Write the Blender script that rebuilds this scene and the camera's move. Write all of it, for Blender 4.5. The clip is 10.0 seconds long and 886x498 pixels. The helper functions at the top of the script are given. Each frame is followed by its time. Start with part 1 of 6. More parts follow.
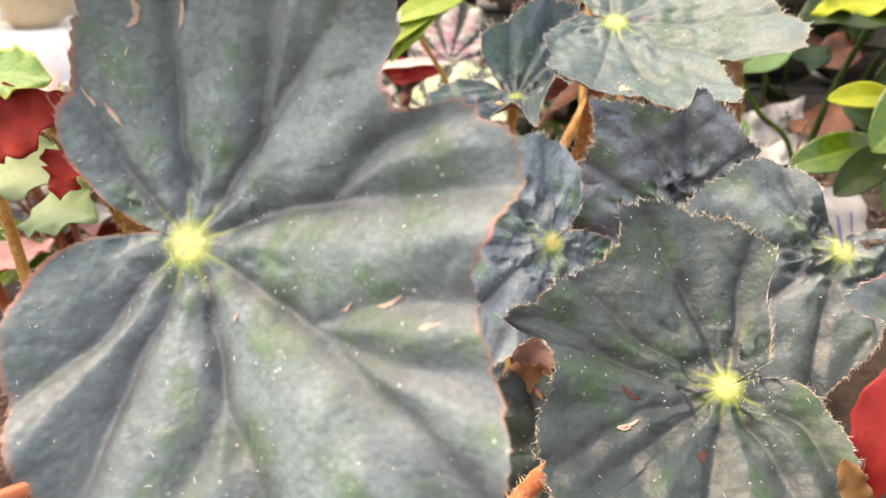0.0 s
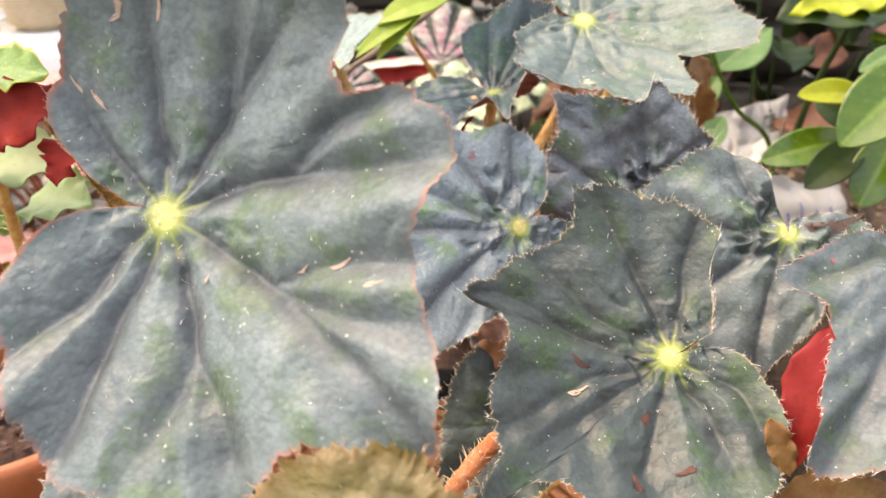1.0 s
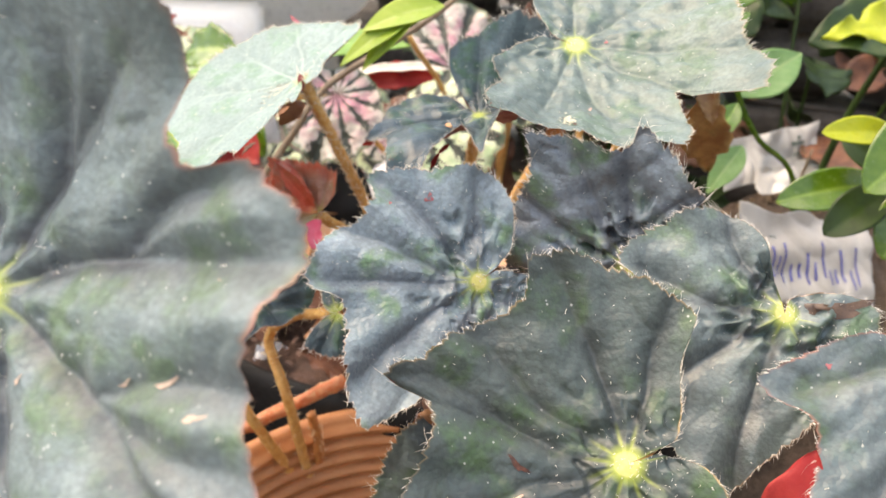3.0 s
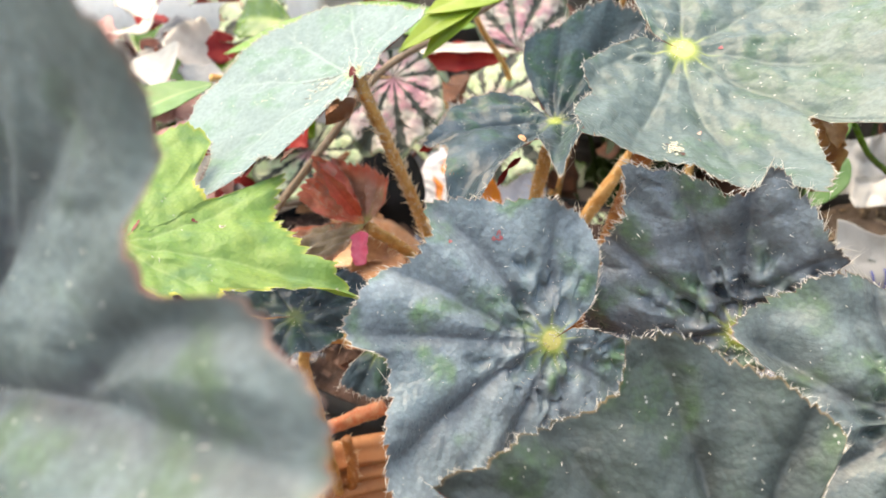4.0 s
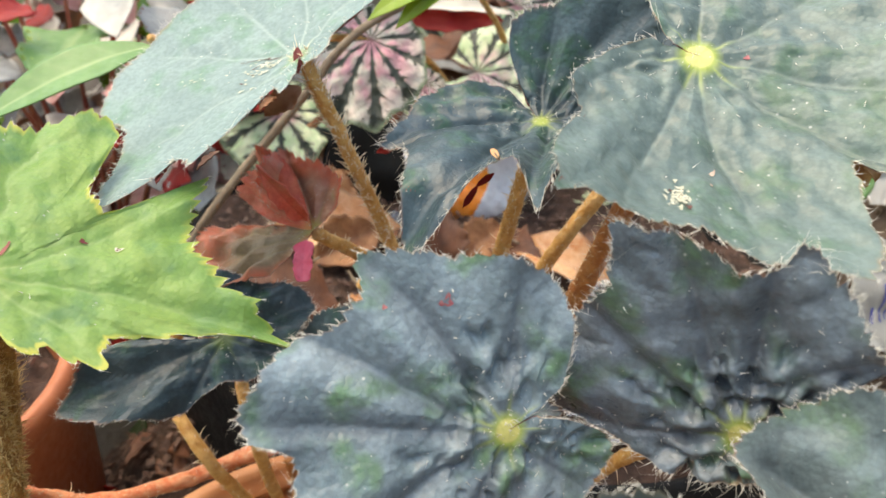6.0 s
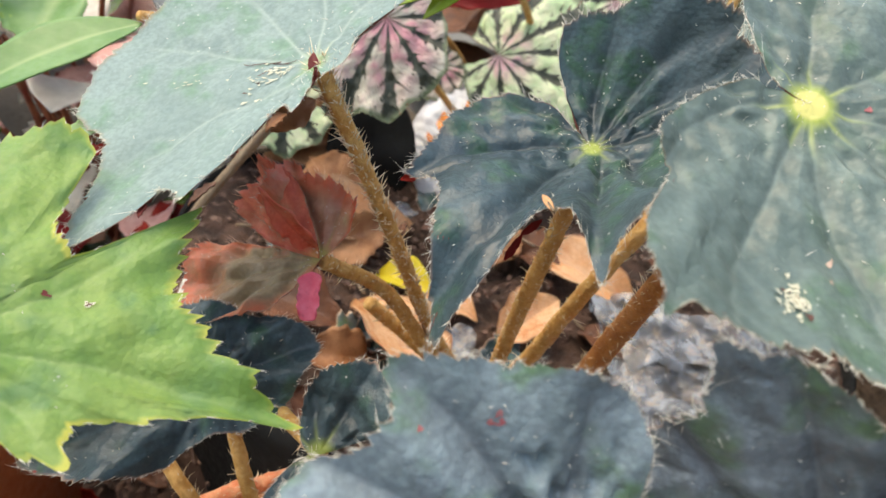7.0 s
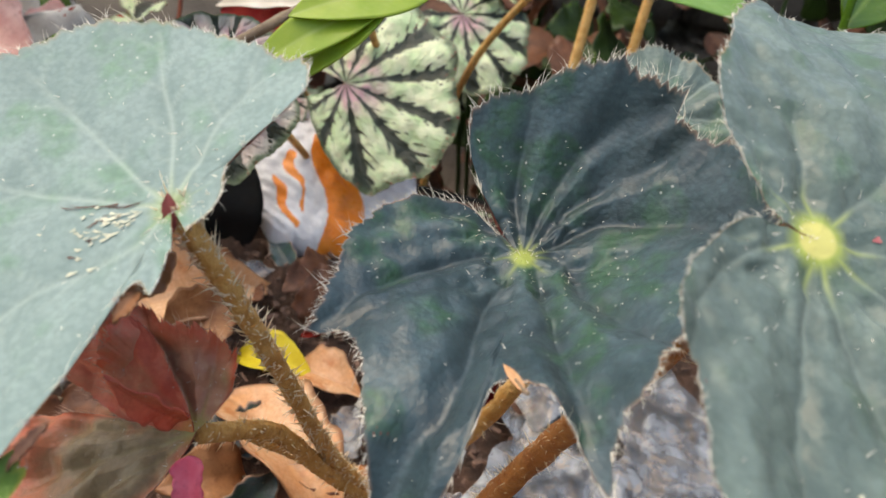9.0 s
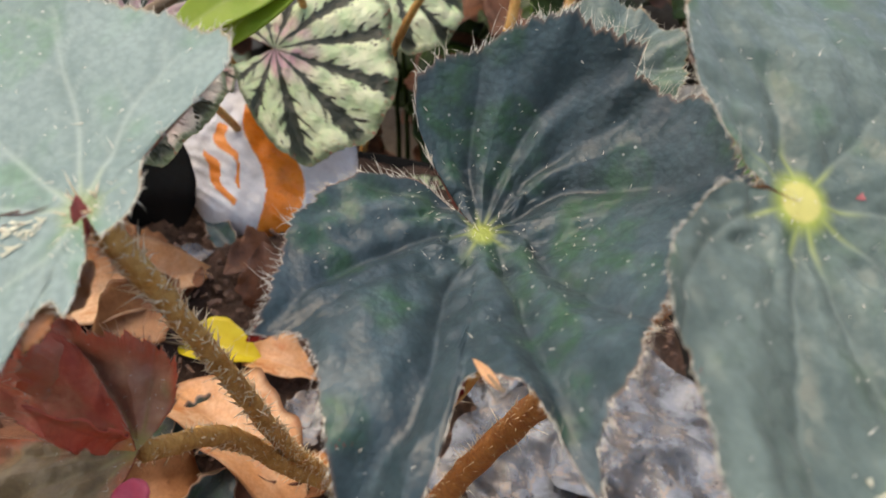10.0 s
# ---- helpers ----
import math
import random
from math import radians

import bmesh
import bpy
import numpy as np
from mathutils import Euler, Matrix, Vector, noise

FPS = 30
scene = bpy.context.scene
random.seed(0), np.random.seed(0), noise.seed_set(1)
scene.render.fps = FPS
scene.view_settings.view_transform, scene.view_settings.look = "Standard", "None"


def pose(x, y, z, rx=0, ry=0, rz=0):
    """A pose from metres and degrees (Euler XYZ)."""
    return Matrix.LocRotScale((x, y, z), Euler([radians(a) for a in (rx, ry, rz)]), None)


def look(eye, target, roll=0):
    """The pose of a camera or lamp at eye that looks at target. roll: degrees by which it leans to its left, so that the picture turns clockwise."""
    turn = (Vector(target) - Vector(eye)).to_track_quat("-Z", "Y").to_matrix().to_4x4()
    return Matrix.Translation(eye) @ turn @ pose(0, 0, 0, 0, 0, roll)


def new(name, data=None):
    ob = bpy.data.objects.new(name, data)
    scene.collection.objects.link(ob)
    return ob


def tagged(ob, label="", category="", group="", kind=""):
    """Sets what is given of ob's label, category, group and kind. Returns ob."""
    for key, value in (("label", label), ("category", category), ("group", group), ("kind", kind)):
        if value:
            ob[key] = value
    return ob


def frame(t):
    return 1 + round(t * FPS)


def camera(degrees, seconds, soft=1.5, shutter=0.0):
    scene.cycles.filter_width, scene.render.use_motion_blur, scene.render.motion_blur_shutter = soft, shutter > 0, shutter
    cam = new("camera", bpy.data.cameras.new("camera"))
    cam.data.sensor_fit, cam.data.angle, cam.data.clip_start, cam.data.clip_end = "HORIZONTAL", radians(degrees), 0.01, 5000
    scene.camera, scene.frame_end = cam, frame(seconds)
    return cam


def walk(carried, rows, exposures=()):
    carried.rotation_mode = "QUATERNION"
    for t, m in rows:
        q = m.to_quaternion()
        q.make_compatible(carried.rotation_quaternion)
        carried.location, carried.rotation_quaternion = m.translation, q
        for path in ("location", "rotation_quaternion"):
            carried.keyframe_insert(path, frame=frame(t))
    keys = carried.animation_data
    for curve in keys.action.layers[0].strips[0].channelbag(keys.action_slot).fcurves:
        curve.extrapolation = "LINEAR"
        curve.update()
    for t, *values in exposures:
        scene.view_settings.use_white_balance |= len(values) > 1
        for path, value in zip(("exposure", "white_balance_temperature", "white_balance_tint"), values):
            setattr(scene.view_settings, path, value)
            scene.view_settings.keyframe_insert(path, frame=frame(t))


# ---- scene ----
cam = camera(62.7, 10.0, soft=1.5)
cam.data.dof.use_dof, cam.data.dof.focus_distance, cam.data.dof.aperture_fstop = True, 0.215, 18.0
METRES, EYE, TILT, LEAN, TURN = 0.35, 0.35, -25.0, 0.0, 0.0
ROWS = [
    (0.0, 0.0, 0.0, 0.0, -0.0, 0.0, -0.0),
    (0.5, 0.0117, -0.025, -0.0133, 0.11, -0.23, 0.24),
    (1.0, 0.0357, -0.0497, -0.021, 0.31, 0.2, 0.02),
    (1.5, 0.0726, -0.0678, -0.0325, 1.34, 0.19, -0.93),
    (2.0, 0.1129, -0.0536, -0.0111, 0.95, 0.19, -1.45),
    (3.5, 0.1111, 0.1166, 0.0774, 4.13, -1.61, -5.2),
    (4.0, 0.0823, 0.1797, 0.109, 6.21, -3.34, -6.57),
    (4.5, 0.0869, 0.239, 0.1319, 6.32, -5.36, -6.87),
    (5.0, 0.1, 0.2607, 0.1402, 6.8, -6.29, -8.16),
    (6.5, 0.09, 0.3705, 0.2192, 6.1, -9.6, -10.7),
    (7.0, 0.0404, 0.4286, 0.242, 6.15, -11.46, -12.44),
    (7.5, 0.0156, 0.4697, 0.265, 4.13, -12.19, -12.39),
    (8.0, -0.0163, 0.5069, 0.2924, 0.12, -11.02, -12.4),
    (8.5, -0.0302, 0.5422, 0.3074, -3.76, -10.7, -10.7),
    (9.0, -0.044, 0.5773, 0.3246, -8.34, -10.37, -9.07),
    (9.5, -0.0558, 0.6008, 0.3303, -10.37, -11.21, -7.68),
    (10.0, -0.0438, 0.6214, 0.3309, -13.43, -13.0, -6.11),
]
walk(cam, [(t, pose(0, 0, EYE, TILT, LEAN, TURN) @ pose(METRES * x, METRES * y, METRES * z, 90 + pitch, roll, yaw)) for t, x, y, z, yaw, pitch, roll in ROWS],
     exposures=[(0.0, 2.95, 9700, 18), (2.0, 2.96, 9400, 17), (4.6, 2.92, 8700, 8), (6.5, 2.52, 8400, 6), (9.0, 2.2, 8300, 8), (10.0, 2.05, 8600, 12)])

# ---- light ----
world = bpy.data.worlds.new("sky")
scene.world = world
world.use_nodes = True
wn, wl = world.node_tree.nodes, world.node_tree.links
sky = wn.new("ShaderNodeTexSky")
sky.sky_type, sky.sun_disc = "NISHITA", False
sky.sun_elevation, sky.sun_rotation = radians(65), radians(291)
sky.air_density, sky.dust_density = 1.0, 1.6
wn["Background"].inputs["Strength"].default_value = 0.1
wl.new(sky.outputs["Color"], wn["Background"].inputs["Color"])
sun = new("sun", bpy.data.lights.new("sun", "SUN"))
sun.data.energy, sun.data.angle, sun.data.color = 0.34, radians(60), (1.0, 0.965, 0.89)
sun.matrix_world = look((-0.42, 0.16, 0.98), (0, 0, 0))

# ---- materials ----
def material(name, rough=0.5, spec=0.5):
    m = bpy.data.materials.new(name)
    m.use_nodes = True
    b = m.node_tree.nodes["Principled BSDF"]
    b.inputs["Roughness"].default_value = rough
    b.inputs["Specular IOR Level"].default_value = spec
    return m, m.node_tree.nodes, m.node_tree.links, b


def rgb(c):
    return (c[0], c[1], c[2], 1.0)


class Graph:
    """Short words for building node materials."""

    def __init__(self, m):
        self.n, self.l = m.node_tree.nodes, m.node_tree.links
        self.co = self.n.new("ShaderNodeTexCoord").outputs["Object"]

    def noise(self, scale, detail=4.0, rough=0.55, stretch=None, distort=0.0):
        t = self.n.new("ShaderNodeTexNoise")
        t.inputs["Scale"].default_value, t.inputs["Detail"].default_value = scale, detail
        t.inputs["Roughness"].default_value, t.inputs["Distortion"].default_value = rough, distort
        co = self.co
        if stretch:
            mp = self.n.new("ShaderNodeMapping")
            mp.inputs["Scale"].default_value = stretch
            self.l.new(co, mp.inputs["Vector"])
            co = mp.outputs["Vector"]
        self.l.new(co, t.inputs["Vector"])
        return t.outputs["Fac"]

    def cells(self, scale, feature="F1", out="Distance"):
        t = self.n.new("ShaderNodeTexVoronoi")
        t.feature = feature
        t.inputs["Scale"].default_value = scale
        self.l.new(self.co, t.inputs["Vector"])
        return t.outputs[out]

    def attr(self, name):
        a = self.n.new("ShaderNodeAttribute")
        a.attribute_name = name
        return a.outputs["Fac"]

    def chance(self):
        return self.n.new("ShaderNodeObjectInfo").outputs["Random"]

    def span(self, x, a, b, lo=0.0, hi=1.0):
        t = self.n.new("ShaderNodeMapRange")
        t.interpolation_type = "SMOOTHSTEP"
        for k, v in zip(("From Min", "From Max", "To Min", "To Max"), (a, b, lo, hi)):
            t.inputs[k].default_value = v
        self.l.new(x, t.inputs["Value"])
        return t.outputs["Result"]

    def math(self, op, a, b=None):
        t = self.n.new("ShaderNodeMath")
        t.operation = op
        for k, v in enumerate((a, b)):
            if v is None:
                continue
            if isinstance(v, (int, float)):
                t.inputs[k].default_value = v
            else:
                self.l.new(v, t.inputs[k])
        return t.outputs[0]

    def mix(self, fac, a, b, mode="MIX"):
        t = self.n.new("ShaderNodeMix")
        t.data_type, t.blend_type = "RGBA", mode
        for sock, v in ((t.inputs[0], fac), (t.inputs[6], a), (t.inputs[7], b)):
            if isinstance(v, (int, float)):
                sock.default_value = v
            elif isinstance(v, tuple):
                sock.default_value = rgb(v)
            else:
                self.l.new(v, sock)
        return t.outputs[2]

    def bump(self, height, strength, distance):
        t = self.n.new("ShaderNodeBump")
        t.inputs["Strength"].default_value, t.inputs["Distance"].default_value = strength, distance
        self.l.new(height, t.inputs["Height"])
        return t.outputs["Normal"]


def through_light(m, g, b, colour, share):
    """Lets some light pass through a thin leaf."""
    tr = g.n.new("ShaderNodeBsdfTranslucent")
    if isinstance(colour, tuple):
        tr.inputs["Color"].default_value = rgb(colour)
    else:
        g.l.new(colour, tr.inputs["Color"])
    mx = g.n.new("ShaderNodeMixShader")
    mx.inputs[0].default_value = share
    g.l.new(b.outputs[0], mx.inputs[1])
    g.l.new(tr.outputs[0], mx.inputs[2])
    g.l.new(mx.outputs[0], g.n["Material Output"].inputs["Surface"])


def leaf_material(name, dark, mid, light, green, edge, vein, rough=0.40, band=0.6, share=0.08, sheen=0.05, star=(0.62, 0.58, 0.18), spec=0.85, rim=None, relief=0.6, lines=0.22):
    m, n, l, b = material(name, rough, spec)
    g = Graph(m)
    big, small, fine = g.noise(34, 3, 0.5), g.noise(150, 4, 0.55), g.noise(520, 4, 0.6)
    cell = g.cells(620)
    c = g.mix(g.span(g.math("ADD", g.math("MULTIPLY", big, 0.75), g.math("MULTIPLY", small, 0.25)), 0.36, 0.66), mid, light)
    c = g.mix(g.math("MULTIPLY", g.span(g.noise(62, 2, 0.4), 0.5, 0.64), g.span(small, 0.38, 0.62, 0.25, 0.95)), c, green)
    # Dark along the veins: leaf pigment, deepened by painted shade of the pleats.
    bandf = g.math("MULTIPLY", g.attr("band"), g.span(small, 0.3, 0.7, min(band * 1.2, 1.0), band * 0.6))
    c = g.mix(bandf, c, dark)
    c = g.mix(g.span(g.math("ADD", fine, g.math("MULTIPLY", cell, 0.35)), 0.52, 0.85, 0, 0.28), c, dark)
    c = g.mix(g.math("MULTIPLY", g.attr("sec"), 0.10), c, vein)
    c = g.mix(g.math("MULTIPLY", g.attr("vein"), lines), c, vein)
    specks = g.math("MULTIPLY", g.span(g.cells(330), 0.16, 0.08), g.span(g.noise(60, 2), 0.55, 0.62))
    c = g.mix(g.math("MULTIPLY", specks, 0.6), c, (0.55, 0.55, 0.5))
    if rim:
        c = g.mix(g.math("MULTIPLY", g.span(g.attr("rho"), 0.62, 0.97), g.span(small, 0.3, 0.6, 0.45, 1.0)), c, rim)
    c = g.mix(g.attr("edge"), c, edge)
    c = g.mix(g.attr("star"), c, g.mix(g.span(g.attr("star"), 0.7, 1.0), (0.40, 0.47, 0.06), star))
    l.new(c, b.inputs["Base Color"])
    h = g.math("ADD", g.math("MULTIPLY", small, 0.7), g.math("MULTIPLY", g.math("ADD", fine, g.math("MULTIPLY", cell, -0.5)), 0.45))
    h = g.math("SUBTRACT", h, g.math("MULTIPLY", g.attr("sec"), 0.2))
    l.new(g.bump(h, relief, 0.0013), b.inputs["Normal"])
    l.new(g.span(g.math("ADD", g.math("MULTIPLY", fine, 0.5), g.math("MULTIPLY", big, 0.5)), 0.35, 0.65, rough - 0.12, rough + 0.12), b.inputs["Roughness"])
    b.inputs["Sheen Weight"].default_value = sheen
    b.inputs["Sheen Roughness"].default_value = 0.45
    through_light(m, g, b, c, share)
    return m


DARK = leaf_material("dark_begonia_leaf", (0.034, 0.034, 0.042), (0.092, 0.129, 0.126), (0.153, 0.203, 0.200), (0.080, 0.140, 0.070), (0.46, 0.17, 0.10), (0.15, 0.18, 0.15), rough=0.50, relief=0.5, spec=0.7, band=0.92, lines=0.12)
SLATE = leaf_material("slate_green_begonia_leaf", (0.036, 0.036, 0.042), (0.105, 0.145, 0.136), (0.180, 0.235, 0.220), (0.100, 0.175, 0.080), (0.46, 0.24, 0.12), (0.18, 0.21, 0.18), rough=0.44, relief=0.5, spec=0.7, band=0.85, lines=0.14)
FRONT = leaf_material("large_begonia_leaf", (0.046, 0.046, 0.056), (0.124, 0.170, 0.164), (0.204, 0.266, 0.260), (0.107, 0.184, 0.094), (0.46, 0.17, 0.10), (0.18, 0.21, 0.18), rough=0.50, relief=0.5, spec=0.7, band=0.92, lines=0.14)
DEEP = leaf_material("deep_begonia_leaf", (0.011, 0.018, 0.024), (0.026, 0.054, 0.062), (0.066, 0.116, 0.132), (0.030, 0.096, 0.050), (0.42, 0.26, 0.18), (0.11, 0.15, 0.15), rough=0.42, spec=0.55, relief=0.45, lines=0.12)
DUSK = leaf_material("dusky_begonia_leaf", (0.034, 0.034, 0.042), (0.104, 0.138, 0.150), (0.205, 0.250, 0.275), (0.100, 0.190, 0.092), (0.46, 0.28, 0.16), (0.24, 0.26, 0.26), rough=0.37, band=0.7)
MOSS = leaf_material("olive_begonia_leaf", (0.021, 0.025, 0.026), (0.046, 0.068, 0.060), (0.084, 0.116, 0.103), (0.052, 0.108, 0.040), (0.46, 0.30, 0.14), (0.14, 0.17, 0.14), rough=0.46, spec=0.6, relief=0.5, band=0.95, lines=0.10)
MID = leaf_material("blue_green_begonia_leaf", (0.070, 0.078, 0.098), (0.170, 0.235, 0.250), (0.305, 0.390, 0.420), (0.135, 0.255, 0.125), (0.48, 0.32, 0.20), (0.34, 0.39, 0.38), rough=0.38, spec=0.5, sheen=0.01, band=0.65, lines=0.2)
SILVER = leaf_material("silver_green_begonia_leaf", (0.13, 0.19, 0.17), (0.228, 0.308, 0.287), (0.297, 0.383, 0.358), (0.183, 0.305, 0.216), (0.40, 0.26, 0.14), (0.54, 0.61, 0.54), band=0.35, spec=0.15, rough=0.55, relief=0.35, lines=0.42, share=0.15)
PALE = leaf_material("pale_begonia_leaf", (0.044, 0.068, 0.058), (0.110, 0.155, 0.134), (0.180, 0.240, 0.208), (0.088, 0.160, 0.092), (0.35, 0.22, 0.10), (0.30, 0.36, 0.31), band=0.5, relief=0.45, lines=0.4, share=0.14, spec=0.5)
LIME = leaf_material("lime_begonia_leaf", (0.16, 0.30, 0.085), (0.215, 0.39, 0.088), (0.31, 0.45, 0.105), (0.15, 0.31, 0.11), (0.76, 0.68, 0.12), (0.62, 0.74, 0.36), band=0.15, share=0.36, sheen=0.02, spec=0.45)
RED_LEAF = leaf_material("red_begonia_leaf", (0.55, 0.07, 0.045), (0.80, 0.15, 0.09), (0.82, 0.28, 0.17), (0.62, 0.24, 0.13), (0.80, 0.18, 0.12), (0.55, 0.16, 0.09), band=0.35, share=0.3, sheen=0.0, star=(0.40, 0.34, 0.10), spec=0.4)
WINE = leaf_material("wine_brown_begonia_leaf", (0.46, 0.17, 0.10), (0.66, 0.32, 0.19), (0.70, 0.48, 0.32), (0.52, 0.44, 0.22), (0.82, 0.20, 0.14), (0.56, 0.42, 0.16), band=0.4, share=0.35, sheen=0.0, star=(0.40, 0.34, 0.10), spec=0.6, rim=(0.84, 0.18, 0.09))
YOUNG = leaf_material("red_rimmed_young_leaf", (0.16, 0.11, 0.06), (0.35, 0.24, 0.13), (0.50, 0.34, 0.18), (0.64, 0.20, 0.10), (0.76, 0.20, 0.13), (0.52, 0.42, 0.18), share=0.3, sheen=0.0, star=(0.40, 0.34, 0.10), spec=0.5, rim=(0.80, 0.23, 0.12))
OLIVE = leaf_material("olive_brown_leaf", (0.10, 0.07, 0.016), (0.19, 0.15, 0.03), (0.27, 0.21, 0.045), (0.15, 0.15, 0.03), (0.50, 0.29, 0.09), (0.28, 0.23, 0.07), share=0.3, rim=(0.22, 0.14, 0.028))


def striped_material(name, pale, rosy, far):
    m, n, l, b = material(name, 0.4)
    g = Graph(m)
    wob = g.math("MULTIPLY", g.math("SUBTRACT", g.noise(150, 3), 0.5), 0.42)
    f = g.math("ADD", g.attr("frac"), wob)
    f = g.math("SUBTRACT", f, g.math("MULTIPLY", g.attr("sec"), 0.55))
    silver = g.mix(g.span(g.noise(70, 3), 0.35, 0.65), pale, tuple(min(x * 1.4, 0.75) for x in pale))
    pink = g.mix(g.span(g.noise(60, 2), 0.35, 0.6), silver, rosy)
    patch = g.mix(g.span(g.attr("rho"), far * 0.4, far, 1.0, 0.0), silver, pink)
    c = g.mix(g.span(f, 0.24, 0.33), g.mix(g.noise(200), (0.016, 0.028, 0.018), (0.055, 0.06, 0.04)), patch)
    c = g.mix(g.span(g.math("ADD", g.attr("rho"), g.math("MULTIPLY", wob, 0.3)), 0.9, 0.99), c, (0.11, 0.15, 0.08))
    c = g.mix(g.attr("edge"), c, (0.20, 0.22, 0.12))
    l.new(c, b.inputs["Base Color"])
    l.new(g.bump(g.math("ADD", f, g.math("MULTIPLY", g.noise(300), 0.5)), 0.7, 0.003), b.inputs["Normal"])
    through_light(m, g, b, c, 0.2)
    return m


STRIPED = striped_material("striped_begonia_leaf", (0.50, 0.66, 0.36), (0.66, 0.40, 0.42), 0.45)
STRIPED_PINK = striped_material("pink_striped_begonia_leaf", (0.46, 0.44, 0.36), (0.56, 0.26, 0.30), 1.1)


def plain(name, a, c2, scale=60, rough=0.5, fine=300, bump=0.4, depth=0.001, share=0.0, spec=0.5, third=None, stretch=None, midrib=None):
    """Two mottled colours, with a finer grain and relief."""
    m, n, l, b = material(name, rough, spec)
    g = Graph(m)
    big, small = g.noise(scale, 4, 0.6, stretch), g.noise(fine, 5, 0.65, stretch)
    c = g.mix(g.span(big, 0.32, 0.68), a, c2)
    c = g.mix(g.span(small, 0.5, 0.75, 0, 0.5), c, third or tuple(x * 0.55 for x in a))
    if midrib:
        c = g.mix(g.math("MULTIPLY", g.attr("vein"), 0.7), g.mix(g.math("MULTIPLY", g.attr("sec"), 0.15), c, midrib), midrib)
    l.new(c, b.inputs["Base Color"])
    l.new(g.bump(g.math("ADD", small, g.math("MULTIPLY", big, 0.5)), bump, depth), b.inputs["Normal"])
    l.new(g.span(small, 0.3, 0.7, max(rough - 0.12, 0.05), min(rough + 0.12, 1)), b.inputs["Roughness"])
    if share:
        through_light(m, g, b, c, share)
    return m


UNDER = plain("red_leaf_underside", (0.22, 0.035, 0.03), (0.30, 0.07, 0.045), 80, 0.5, share=0.15)
UNDER_LIME = plain("green_leaf_underside", (0.24, 0.38, 0.08), (0.34, 0.48, 0.12), 80, 0.55, share=0.4)
HAIR = plain("pale_leaf_hair", (0.74, 0.68, 0.56), (0.82, 0.78, 0.68), 400, 0.6, bump=0.0)
HAIR_TAN = plain("tan_petiole_hair", (0.76, 0.56, 0.33), (0.86, 0.74, 0.54), 400, 0.55, bump=0.0)
HAIR_RED = plain("reddish_leaf_hair", (0.55, 0.30, 0.20), (0.62, 0.42, 0.30), 400, 0.6, bump=0.0)
STEM = plain("ochre_petiole", (0.62, 0.30, 0.07), (0.78, 0.47, 0.16), 220, 0.45, 420, 1.0, 0.002, third=(0.46, 0.17, 0.045))
STEM_RED = plain("rust_petiole", (0.42, 0.14, 0.035), (0.60, 0.25, 0.07), 220, 0.5, 500, 0.9, 0.0016, third=(0.55, 0.34, 0.18))
STOLON = plain("orange_runner", (0.72, 0.17, 0.055), (0.80, 0.34, 0.16), 260, 0.5, 600, 0.9, 0.0015, third=(0.7, 0.42, 0.28))
TWIG = plain("grey_brown_twig", (0.17, 0.115, 0.07), (0.25, 0.18, 0.115), 90, 0.7, 500, 0.6, 0.001)
TERRACOTTA = plain("terracotta", (0.42, 0.17, 0.065), (0.50, 0.22, 0.09), 30, 0.6, 260, 0.35, 0.0006, third=(0.36, 0.13, 0.05))
TERRACOTTA_RED = plain("red_terracotta", (0.38, 0.11, 0.04), (0.44, 0.14, 0.055), 30, 0.55, 260, 0.25, 0.0006, third=(0.36, 0.10, 0.04))
SOIL = plain("dark_potting_soil", (0.05, 0.027, 0.018), (0.125, 0.064, 0.042), 60, 0.85, 420, 1.0, 0.004)
EARTH = plain("garden_earth", (0.075, 0.058, 0.044), (0.14, 0.11, 0.082), 9, 0.9, 160, 0.9, 0.006)
CHIP = plain("husk_chip", (0.07, 0.04, 0.03), (0.18, 0.10, 0.07), 150, 0.8, 600, 0.6, 0.001, third=(0.30, 0.2, 0.14))
DRY = leaf_material("tan_dry_leaf", (0.52, 0.19, 0.06), (0.82, 0.42, 0.18), (0.88, 0.62, 0.38), (0.68, 0.26, 0.08), (0.36, 0.15, 0.06), (0.66, 0.42, 0.22), band=0.5, share=0.3, sheen=0.0)
DRY_DARK = plain("brown_dry_leaf", (0.085, 0.032, 0.017), (0.19, 0.07, 0.030), 60, 0.55, 300, 0.7, 0.001, share=0.1)
YELLOW = plain("yellow_fallen_leaf", (0.66, 0.50, 0.02), (0.72, 0.58, 0.04), 90, 0.5, 300, 0.3, 0.0006, share=0.2, third=(0.6, 0.42, 0.02))
PINK = plain("pink_petal", (0.78, 0.09, 0.16), (0.84, 0.18, 0.26), 120, 0.5, 400, 0.4, 0.0006, share=0.25)
GLOSS = plain("glossy_green_leaf", (0.055, 0.135, 0.008), (0.10, 0.19, 0.012), 40, 0.2, 240, 0.2, 0.0006, share=0.16, third=(0.08, 0.165, 0.010), spec=0.6, midrib=(0.24, 0.36, 0.07))
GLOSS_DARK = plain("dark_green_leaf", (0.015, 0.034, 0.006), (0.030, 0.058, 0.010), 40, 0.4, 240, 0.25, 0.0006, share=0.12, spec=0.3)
FRESH = plain("fresh_green_leaf", (0.21, 0.39, 0.075), (0.28, 0.48, 0.12), 40, 0.4, 240, 0.25, 0.0006, share=0.4, third=(0.24, 0.45, 0.06))
